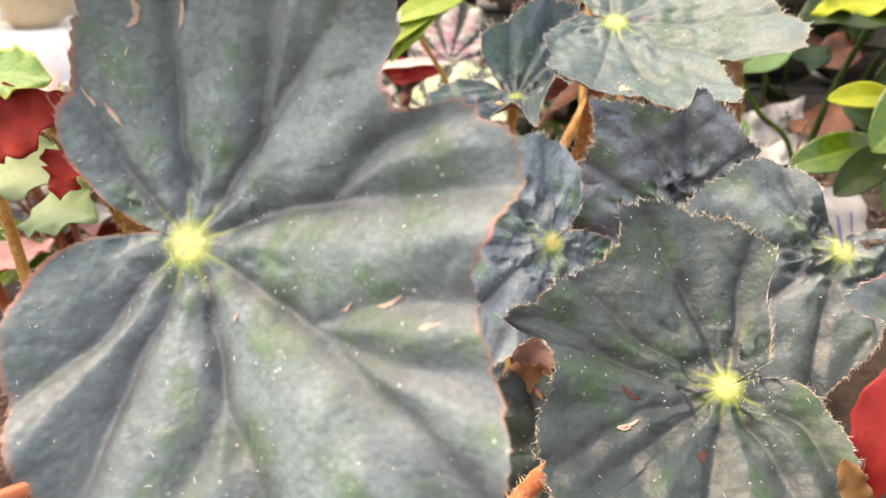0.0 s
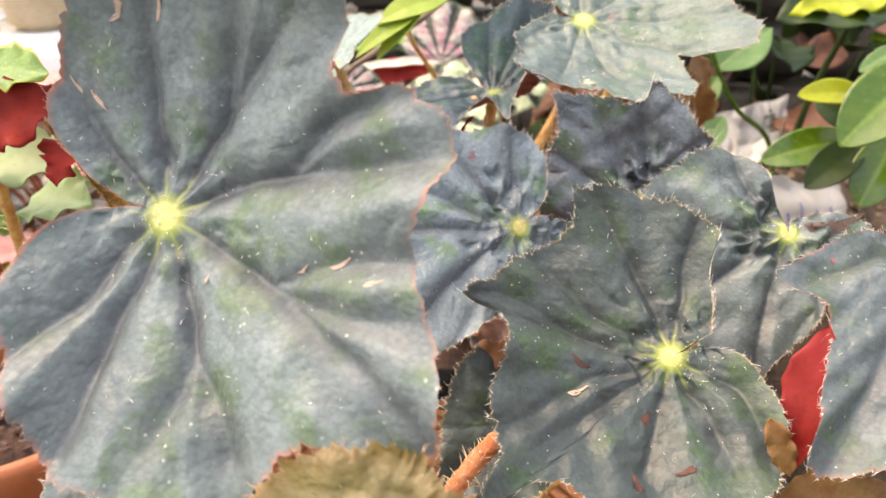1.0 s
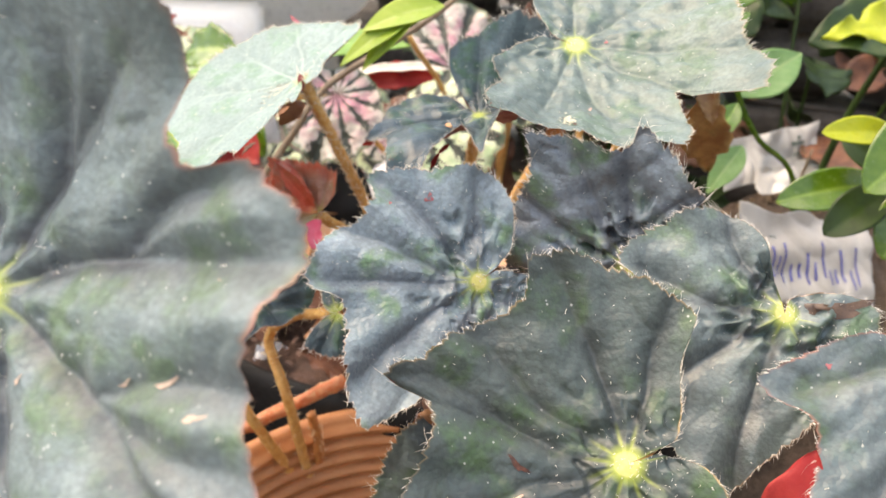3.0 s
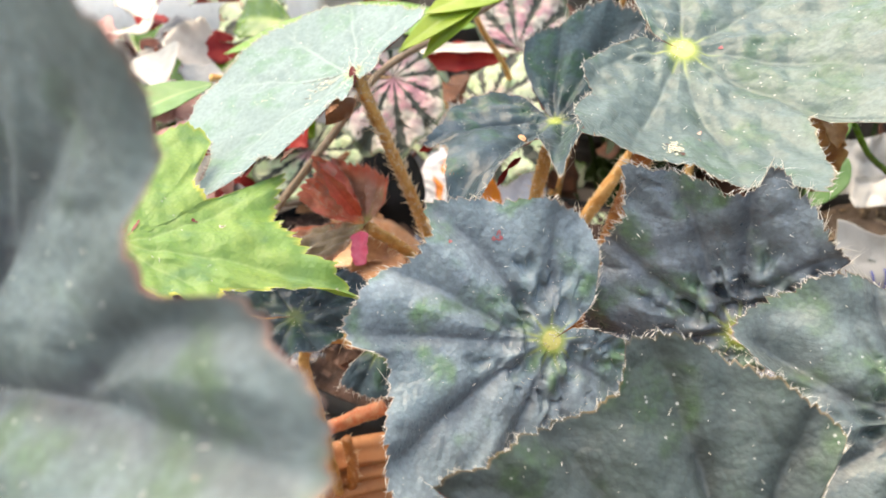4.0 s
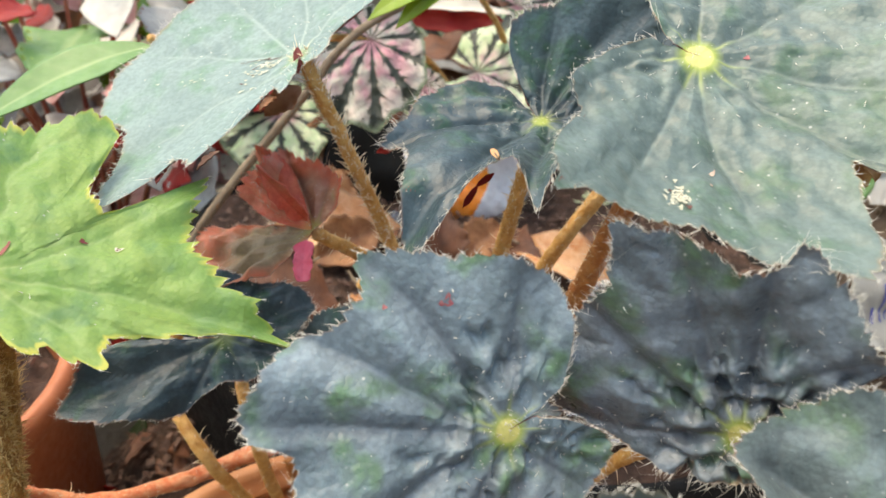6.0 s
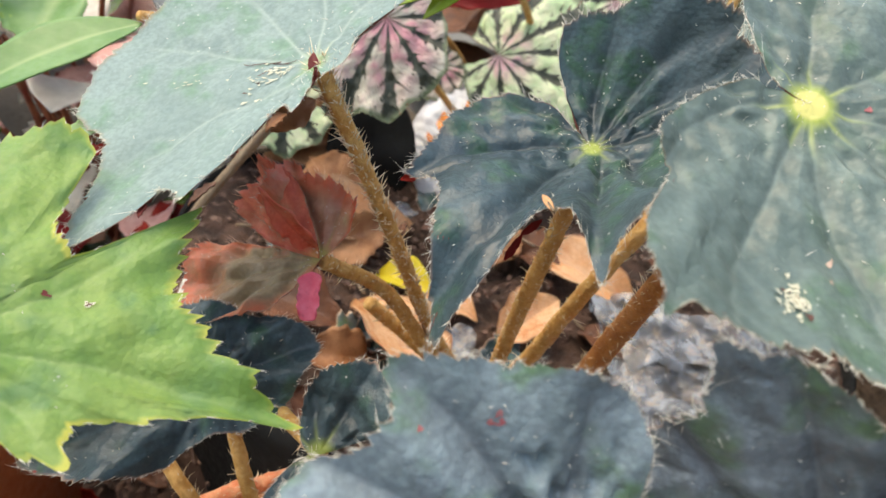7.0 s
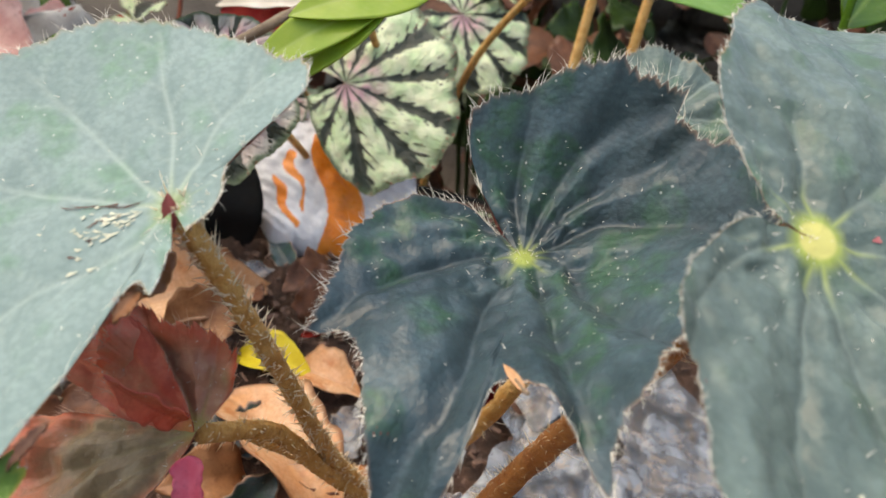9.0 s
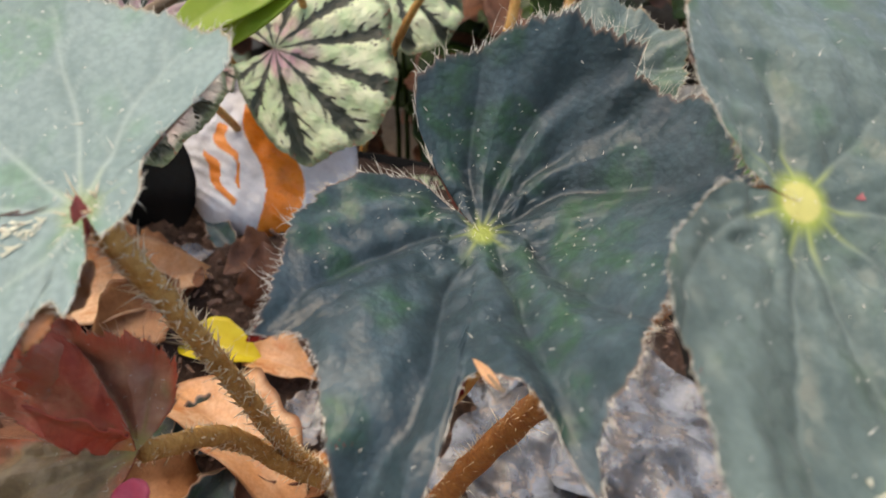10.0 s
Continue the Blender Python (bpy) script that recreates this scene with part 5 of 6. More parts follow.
def twig():
    t = thing("twig", (-0.145, 0.483, 0.128), "thin grey-brown twig with a sprig of fresh green leaves", "twig")
    stem(t, [(-0.165, 0.475, 0.088), (-0.145, 0.483, 0.128), (-0.098, 0.507, 0.197), (-0.071, 0.522, 0.236), (-0.036, 0.545, 0.259), (0.012, 0.56, 0.292), (0.06, 0.59, 0.34)], 0.0029, 0.0018, TWIG, "branch", seed=101, n=60, knobs=0.12)
    for k, (a, b, w) in enumerate((((-0.0019, 0.46, 0.2993), (-0.0464, 0.45, 0.2687), 0.016), ((-0.0019, 0.46, 0.2993), (-0.0331, 0.45, 0.2665), 0.014), ((0.0136, 0.47, 0.3037), (-0.033, 0.455, 0.2891), 0.022))):
        blade(t, a, b, w, SPRIG, SPRIG, (-0.1, -0.6, 0.8), seed=102 + k)
    stem(t, [(-0.036, 0.545, 0.259), (-0.0084, 0.49, 0.2867), (0.0083, 0.468, 0.301)], 0.0011, 0.0009, SPRIG, "shoot", seed=108, n=16, sides=8)


twig()


def red_backed():
    p = thing("fallen_begonia_leaf", (-0.04, 0.59, 0.23), "begonia leaf lying edge-on, cream above and red below", "leaf")
    blade(p, (0.002, 0.660, 0.221), (-0.088, 0.660, 0.211), 0.023, SCARLET, SCARLET, (0.0, -0.85, 0.5), seed=111, wave=0.5, cup=0.3, fold=0.1, blunt=2.0, label="scarlet underside")
    blade(p, (0.010, 0.657, 0.2295), (-0.090, 0.656, 0.218), 0.011, CREAM_SUNLIT, SCARLET, (0.0, -0.5, 0.86), name="upper_side", seed=112, wave=0.6, cup=0.3, fold=0.1, blunt=2.5)


red_backed()

# ---- the shrub at the side ----
def shrub():
    p = thing("glossy_shrub", (0.30, 0.48, -0.10), "small shrub with thick glossy rounded green leaves", "shrub")
    node = (0.292, 0.448, 0.218)
    stem(p, [(0.40, 0.52, -0.1), (0.385, 0.49, 0.1), (0.34, 0.462, 0.205), node, (0.283, 0.44, 0.222)], 0.004, 0.0022, GLOSS_DARK, "trunk", seed=120, n=30)
    for k, (a, b, w, mat) in enumerate((
            ((0.288, 0.452, 0.244), (0.236, 0.44, 0.247), 0.018, LEMON),
            ((0.318, 0.444, 0.27), (0.250, 0.405, 0.226), 0.042, GLOSS),
            ((0.286, 0.448, 0.217), (0.218, 0.436, 0.205), 0.026, GLOSS),
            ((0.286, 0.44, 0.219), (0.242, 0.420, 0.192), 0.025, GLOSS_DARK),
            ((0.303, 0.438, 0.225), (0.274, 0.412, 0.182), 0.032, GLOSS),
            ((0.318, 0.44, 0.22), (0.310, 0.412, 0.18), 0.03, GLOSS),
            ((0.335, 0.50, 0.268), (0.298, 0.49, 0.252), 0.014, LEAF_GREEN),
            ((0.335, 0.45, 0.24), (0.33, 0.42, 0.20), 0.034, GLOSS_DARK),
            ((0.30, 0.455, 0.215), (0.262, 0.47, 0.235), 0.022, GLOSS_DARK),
            ((0.32, 0.46, 0.26), (0.36, 0.45, 0.28), 0.034, GLOSS),
            ((0.32, 0.46, 0.21), (0.36, 0.44, 0.2), 0.034, GLOSS))):
        blade(p, a, b, w, mat, None, (-0.25, -0.75, 0.6), seed=121 + k, shape=0.58, blunt=1.5, cup=0.25, droop=0.2, fold=0.05)


shrub()


def climbing_stem():
    p = thing("young_shoot", (0.285, 0.57, -0.10), "thin green shoot with a few soft leaves", "plant")
    stem(p, [(0.30, 0.575, -0.10), (0.292, 0.572, 0.12), (0.279, 0.568, 0.178), (0.238, 0.542, 0.212), (0.212, 0.532, 0.25), (0.196, 0.53, 0.295), (0.19, 0.535, 0.36)], 0.0022, 0.0016, GLOSS, "stem", seed=140, n=50)
    for k, (a, b, w, mat) in enumerate((((0.214, 0.532, 0.245), (0.26, 0.553, 0.272), 0.034, LEAF_GREEN), ((0.20, 0.53, 0.286), (0.205, 0.516, 0.30), 0.016, LEAF_GREEN), ((0.225, 0.53, 0.21), (0.20, 0.51, 0.18), 0.02, LEAF_GREEN), ((0.215, 0.53, 0.24), (0.20, 0.515, 0.215), 0.016, GLOSS), ((0.197, 0.53, 0.3), (0.22, 0.55, 0.34), 0.03, GLOSS))):
        blade(p, a, b, w, mat, None, (-0.2, -0.8, 0.5), seed=141 + k)
    stem(p, [(0.29, 0.58, 0.12), (0.291, 0.577, 0.165), (0.294, 0.576, 0.196)], 0.0016, 0.001, TWIG, "dry_stub", seed=149, n=12)


climbing_stem()


def leafy(name, at, label, mats, count, size, spread, height, seed, face=(0, -0.6, 0.8), n_stems=4):
    """A bushy plant: leaves all round on thin stalks."""
    rng = np.random.default_rng(seed)
    p = thing(name, at, label, "plant")
    base = np.array(at)
    for k in range(count):
        a, s = rng.uniform(0, 6.283), rng.uniform(0.15, 1) ** 0.6
        q = base + np.array([spread[0] * s * math.cos(a), spread[1] * s * math.sin(a), height * rng.uniform(0.35, 1.0) * (1.1 - 0.4 * s)])
        d = unit(np.array([math.cos(a), math.sin(a) - 0.6, rng.uniform(-0.6, 0.3)]))
        w = size * rng.uniform(0.55, 1.15)
        mat = mats[int(rng.integers(0, len(mats)))]
        blade(p, q, q + d * w * rng.uniform(1.1, 1.7), w, mat[0], mat[1], np.array(face) + rng.normal(0, 0.35, 3), seed=seed + k, wave=rng.uniform(0, 0.6), cup=0.2, nu=18, nv=11, shape=rng.uniform(0.3, 0.5))
        if k < n_stems * 3:
            stem(p, [tuple(base + rng.normal(0, 0.01, 3) * np.array([1, 1, 0])), tuple((base + q) / 2 + np.array([0, 0, 0.02])), tuple(q)], 0.0028, 0.0018, mat[2], "stalk", seed=seed + 300 + k, n=16, sides=8)
    return p


RED_STALK = plain("red_stalk", (0.24, 0.05, 0.03), (0.34, 0.11, 0.05), 80, 0.5, spec=0.3)
# Cream leaves among these plants stand in for sunlit spots.
leafy("mixed_begonia", (-0.355, 0.69, -0.10), "bushy begonia with grey and red-backed leaves, cream ones standing in for sunlit spots", ((GREYLEAF, SCARLET, RED_STALK), (LEAF_GREEN, UNDER_LIME, RED_STALK), (CREAM_SUNLIT, CREAM_SUNLIT, RED_STALK), (SCARLET, SCARLET, RED_STALK), (GLOSS, SCARLET, RED_STALK), (ROSE, SCARLET, RED_STALK), (CREAM_SUNLIT, UNDER, RED_STALK), (GREYLEAF, MAROON, RED_STALK)), 130, 0.055, (0.18, 0.13), 0.40, 500)
leafy("mixed_begonia", (-0.46, 0.82, -0.10), "low bushy begonia with rosy and grey leaves, cream ones standing in for sunlit spots", ((GREYLEAF, SCARLET, RED_STALK), (CREAM_SUNLIT, SCARLET, RED_STALK), (GLOSS, GLOSS_DARK, RED_STALK), (ROSE, DRY_MID, RED_STALK), (CREAM_SUNLIT, SCARLET, RED_STALK)), 130, 0.06, (0.24, 0.12), 0.31, 560)
leafy("mixed_begonia", (-0.17, 0.86, -0.10), "bushy begonia with pink, grey and green leaves", ((GREYLEAF, SCARLET, RED_STALK), (STRIPED, SCARLET, RED_STALK), (FRESH, UNDER_LIME, RED_STALK), (PINK, SCARLET, RED_STALK)), 44, 0.06, (0.16, 0.10), 0.36, 620)
# Dark shrubs added to cover bright earth and wall where shade belongs.
leafy("dark_shrub", (-0.26, 0.54, -0.10), "low dark plant with brown and green leaves, added to darken the gap", ((GLOSS_DARK, GLOSS_DARK, GLOSS_DARK), (DRY_DARK, DRY_DARK, GLOSS_DARK), (MAROON, MAROON, RED_STALK)), 70, 0.042, (0.12, 0.09), 0.16, 840)
leafy("dark_shrub", (0.40, 0.86, -0.10), "dark green leafy shrub added to darken the background", ((GLOSS_DARK, GLOSS_DARK, GLOSS_DARK), (DRY_DARK, GLOSS_DARK, GLOSS_DARK), (GLOSS_DARK, GLOSS, GLOSS_DARK)), 130, 0.06, (0.30, 0.12), 0.48, 700)
leafy("dark_shrub", (0.14, 0.86, -0.10), "dark green leafy shrub added to darken the background", ((GLOSS_DARK, GLOSS_DARK, GLOSS_DARK), (DRY_DARK, GLOSS_DARK, GLOSS_DARK), (DRY_DARK, DRY_DARK, GLOSS_DARK)), 80, 0.055, (0.17, 0.07), 0.40, 780)


def variegated():
    p = thing("variegated_plant", (0.34, 0.66, -0.10), "plant with green leaves splashed with yellow", "plant")
    stem(p, [(0.34, 0.68, -0.10), (0.35, 0.67, 0.15), (0.37, 0.64, 0.285)], 0.004, 0.0025, GLOSS_DARK, "stalk", seed=160, n=24)
    blade(p, (0.39, 0.63, 0.285), (0.283, 0.60, 0.275), 0.07, GLOSS_DARK, GLOSS_DARK, (0.0, -0.6, 0.8), seed=161, wave=0.3)
    blade(p, (0.392, 0.628, 0.2875), (0.292, 0.60, 0.279), 0.036, LEMON, LEMON, (0.0, -0.6, 0.8), name="yellow_blotch", seed=161, wave=1.2)
    blade(p, (0.37, 0.64, 0.29), (0.42, 0.61, 0.27), 0.05, FRESH, FRESH, (0.0, -0.6, 0.8), seed=163)


variegated()


def tall_leaves():
    """Broad pale green leaves that hang over the view's upper edge late in the walk."""
    p = thing("broad_leaved_plant", (0.05, 0.72, -0.10), "plant with broad fresh green leaves on ochre stalks", "plant")
    for k, (a, b, w) in enumerate((((-0.02, 0.60, 0.262), (-0.20, 0.575, 0.232), 0.045), ((0.08, 0.575, 0.298), (0.185, 0.565, 0.288), 0.04), ((-0.14, 0.43, 0.25), (-0.19, 0.375, 0.225), 0.025))):
        blade(p, a, b, w, LEAF_GREEN if k == 2 else FRESH, FRESH, (0.0, -0.35, 0.9), seed=170 + k)
        stem(p, [(0.05, 0.74, -0.10), (0.05 + (a[0] - 0.05) * 0.5, 0.70, 0.16), a], 0.003, 0.002, STEM, "stalk", seed=175 + k, n=24)
    for k, x in enumerate((0.126, 0.16)):
        stem(p, [(x - 0.01, 0.66, -0.08), (x, 0.655, 0.15), (x + 0.002, 0.67, 0.30)], 0.0036, 0.003, STEM, "stalk", seed=180 + k, n=24, hairs=120)


tall_leaves()


def side_leaves():
    """Leaves beside the big front leaf."""
    p = thing("green_begonia", (-0.20, 0.30, 0.12), "begonia with pale green leaves and red undersides", "plant")
    blade(p, (-0.1854, 0.2641, 0.2631), (-0.1365, 0.2526, 0.2621), 0.036, PALE_GREEN, SCARLET, (0.1, -0.6, 0.8), seed=190, wave=0.7)
    blade(p, (-0.1664, 0.262, 0.2971), (-0.135, 0.25, 0.298), 0.022, LIME, UNDER_LIME, (0.1, -0.7, 0.7), seed=191, wave=0.6)
    blade(p, (-0.1681, 0.2437, 0.2738), (-0.1309, 0.2524, 0.2920), 0.026, MAROON, MAROON, (0.15, -0.8, 0.5), seed=192, wave=0.7)
    blade(p, (-0.1303, 0.2513, 0.2756), (-0.1339, 0.2367, 0.2589), 0.016, MAROON, UNDER, (0.1, -0.6, 0.8), seed=193, wave=1.3)
    blade(p, (-0.1652, 0.2710, 0.2426), (-0.1347, 0.2602, 0.2430), 0.03, PALE_GREEN, UNDER_LIME, (0.1, -0.5, 0.85), seed=194, wave=0.6)
    stem(p, [(-0.19, 0.30, 0.13), (-0.18, 0.28, 0.20), (-0.172, 0.262, 0.268)], 0.003, 0.0022, STEM, "stalk", seed=196, n=20, hairs=80)
    stem(p, [(-0.19, 0.30, 0.13), (-0.19, 0.27, 0.22), (-0.178, 0.26, 0.305)], 0.003, 0.0022, RED_STALK, "stalk", seed=197, n=20)


side_leaves()

# ---- loose things ----
def sheet(name, at, label, category, u, v, mat, seed, crumple=0.006, n=44, wave=0.03, print_at=None):
    """A crumpled sheet of film or sacking between two edge directions, with a little thickness."""
    rng = np.random.default_rng(seed)
    t = thing(name, at, label, category)
    S, T = np.meshgrid(np.linspace(-0.5, 0.5, n), np.linspace(-0.5, 0.5, n))
    u, v = np.array(u), np.array(v)
    nn = unit(np.cross(u, v))
    U, V = S * np.linalg.norm(u), T * np.linalg.norm(v)
    edge = 1 + 0.1 * ripple(U, V, 0.05, rng)
    h = crumple * (ripple(U, V, wave, rng) + 0.8 * np.abs(ripple(U, V, wave * 0.6, rng)))
    p = (S * edge)[..., None] * u + (T * edge)[..., None] * v + h[..., None] * nn
    low = p - nn * 0.0008
    f = grid_faces(n, n)
    k = n * n
    both = np.concatenate([p.reshape(-1, 3), low.reshape(-1, 3)])
    loop = [j for j in range(n)] + [i * n + n - 1 for i in range(1, n)] + [(n - 1) * n + j for j in range(n - 2, -1, -1)] + [i * n for i in range(n - 2, 0, -1)]
    rim = [(b, a, k + a, k + b) for a, b in zip(loop, loop[1:] + loop[:1])]
    m = Matrix.Translation(at)
    part(name + "_film", mesh(name, both, f + [tuple(k + q for q in g[::-1]) for g in f] + rim, mat), None, t, "", m)
    for j, (s0, t0, ds, dt, ink) in enumerate(print_at or ()):
        a, b = int((s0 + 0.5) * (n - 1)), int((t0 + 0.5) * (n - 1))
        a2, b2 = min(a + max(int(ds * n), 1), n - 1), min(b + max(int(dt * n), 1), n - 1)
        w, hh = a2 - a + 1, b2 - b + 1
        q = (p + nn * 0.0007)[b:b2 + 1, a:a2 + 1].reshape(-1, 3)
        part("print_bar", mesh("print_bar", q, grid_faces(hh, w), ink), None, t, "", m)
    return t


bars = [(-0.38 + 0.055 * k, -0.26 + 0.04 * ((k * 7) % 3), 0.016, (0.16, 0.34, 0.20, 0.42, 0.18)[k % 5], INK) for k in range(14)] + [(-0.30, 0.22, 0.06, 0.03, INK_DARK)]
sheet("plastic_sack", (0.304, 0.55, 0.114), "white woven sack printed with blue lettering, lying crumpled", "sack", (0.128, 0.057, -0.032), (-0.009, 0.032, 0.064), SACK, 201, 0.004, 60, 0.06, bars)
sheet("plastic_sack", (0.315, 0.70, 0.152), "white woven sack with a grey printed mark", "sack", (0.095, 0.04, 0.012), (0.0, 0.02, 0.042), SACK, 202, 0.005, 50, 0.06, [(0.2, 0.1, 0.16, 0.08, INK_DARK), (0.25, -0.1, 0.1, 0.06, INK_DARK), (0.27, 0.22, 0.05, 0.08, INK_DARK)])
sheet("plastic_sack", (0.330, 0.675, 0.140), "torn white plastic sack lying on earth", "sack", (0.075, 0.02, 0.006), (0.0, 0.018, 0.022), SACK, 203, 0.006, 44, 0.05)


def grey_film():
    """Thin film lying in sharp folds on the soil, in a few overlapping layers."""
    t = thing("grey_film", (0.145, 0.47, 0.086), "crumpled grey plastic film lying on damp soil", "plastic film")
    for k, (x, y, z, w, d, turn) in enumerate(((0.150, 0.475, 0.094, 0.12, 0.11, 0.2), (0.105, 0.43, 0.097, 0.07, 0.06, 0.9), (0.165, 0.42, 0.100, 0.075, 0.06, -0.5), (0.11, 0.50, 0.099, 0.06, 0.05, 2.0))):
        rng = np.random.default_rng(640 + k)
        n = 64
        S, T = np.meshgrid(np.linspace(-1, 1, n), np.linspace(-1, 1, n))
        edge = 1 + 0.16 * ripple(S, T, 1.1, rng)
        U, V = S * edge * w / 2, T * edge * d / 2
        h = 0
        for j in range(6):
            a, p, wl = rng.uniform(0, 6.283), rng.uniform(0, 1), rng.uniform(0.012, 0.045)
            q = ((U * math.cos(a) + V * math.sin(a) + 0.004 * ripple(U, V, 0.03, rng)) / wl + p) % 1.0
            h = h + wl * 0.13 * np.abs(2 * q - 1) * np.clip(0.3 + ripple(U, V, 0.05, rng), 0, 1.2)
        c, s2 = math.cos(turn), math.sin(turn)
        v = np.stack([U * c - V * s2, U * s2 + V * c, h], -1).reshape(-1, 3)
        f = grid_faces(n, n)
        both = np.concatenate([v, v - np.array([0, 0, 0.0004])])
        part("fold", mesh("fold", both, f + [tuple(n * n + q for q in g[::-1]) for g in f], FILM), None, t, "", Matrix.Translation((x, y, z)))


grey_film()


def earth_bank():
    """A low bank of earth that carries the sacks and the shrub."""
    at = (0.37, 0.67, -0.10)
    t = thing("earth_bank", at, "low bank of brown earth with small tan stones", "earth bank")
    m = Matrix.Translation(at)
    part("earth", mound("earth", 0.24, 0.21, 0.225, BANK, 0.05, 44, 0.006, 110, 34), None, t, "", m)
    tagged(part("gravel", shards("gravel", (0, 0, 0.002), 0.22, 0.19, 0.225, 900, 0.013, PEBBLE, 45), None, t, "small tan stones and clods", m), kind="stuff")


BANK = plain("brown_bank_earth", (0.055, 0.035, 0.022), (0.13, 0.085, 0.055), 40, 0.9, 260, 1.0, 0.004)
PEBBLE = plain("tan_pebble", (0.10, 0.065, 0.04), (0.26, 0.18, 0.11), 90, 0.85, 400, 0.8, 0.002)
earth_bank()


def packet():
    """A puffed film packet with an orange band."""
    at = (-0.008, 0.640, 0.1135)
    t = thing("snack_packet", at, "crumpled white film packet with an orange band and marks", "packet")
    n = 120
    S, T = np.meshgrid(np.linspace(-1, 1, n), np.linspace(-1, 1, n))
    rng = np.random.default_rng(7)
    u, v = np.array([0.054, 0.010, -0.002]), np.array([0.0, 0.040, 0.031])
    nn = -unit(np.cross(v, u))
    nn = nn if nn[1] < 0 else -nn
    thick = 0.017 * (1 - S ** 4) ** 0.5 * (1 - T ** 4) ** 0.5 + 0.0016 * ripple(S, T, 0.5, rng) + 0.0008 * ripple(S, T, 0.22, rng)
    # rounded corners, the lower one at the open side drawn in
    X, Y = S * np.sqrt(1 - 0.36 * T ** 2) * (1 - 0.16 * np.clip(-T, 0, 1) * np.clip(-S, 0, 1)), T * np.sqrt(1 - 0.44 * S ** 2)
    front = X[..., None] * u + Y[..., None] * v + thick[..., None] * nn
    back = X[..., None] * u + Y[..., None] * v - thick[..., None] * nn
    f = grid_faces(n, n)
    slots = []
    for i in range(n - 1):
        for j in range(n - 1):
            s, q = -1 + 2 * j / (n - 1), -1 + 2 * i / (n - 1)
            band = abs(s + 0.06 + 0.10 * math.sin(q * 4.0) + 0.16 * q) < 0.20 - 0.04 * q
            mark = (s + 0.60 + 0.1 * q) ** 2 / 0.03 + (q + 0.15) ** 2 / 0.30 < 1 and math.sin(s * 22 + q * 9 + 1.2 * math.sin(q * 11)) > 0.25
            slots.append(1 if band or mark else 0)
    k = n * n
    me = mesh("film", np.concatenate([front.reshape(-1, 3), back.reshape(-1, 3)]), f + [tuple(k + q for q in g[::-1]) for g in f], [PACK, ORANGE], slots=slots + [0] * len(f))
    part("film", me, None, t, "", Matrix.Translation(at))
    line = front[-1].reshape(-1, 3)[::6]
    seam = np.concatenate([line, line + np.array(v) * 0.22 + 0.0015 * np.sin(np.arange(len(line)))[:, None] * nn])
    both = np.concatenate([seam, seam + nn * 0.0008])
    k2 = len(line)
    part("seam", mesh("seam", both, grid_faces(2, k2) + [tuple(2 * k2 + q for q in g) for g in grid_faces(2, k2, flip=True)], PACK), None, t, "", Matrix.Translation(at))


packet()


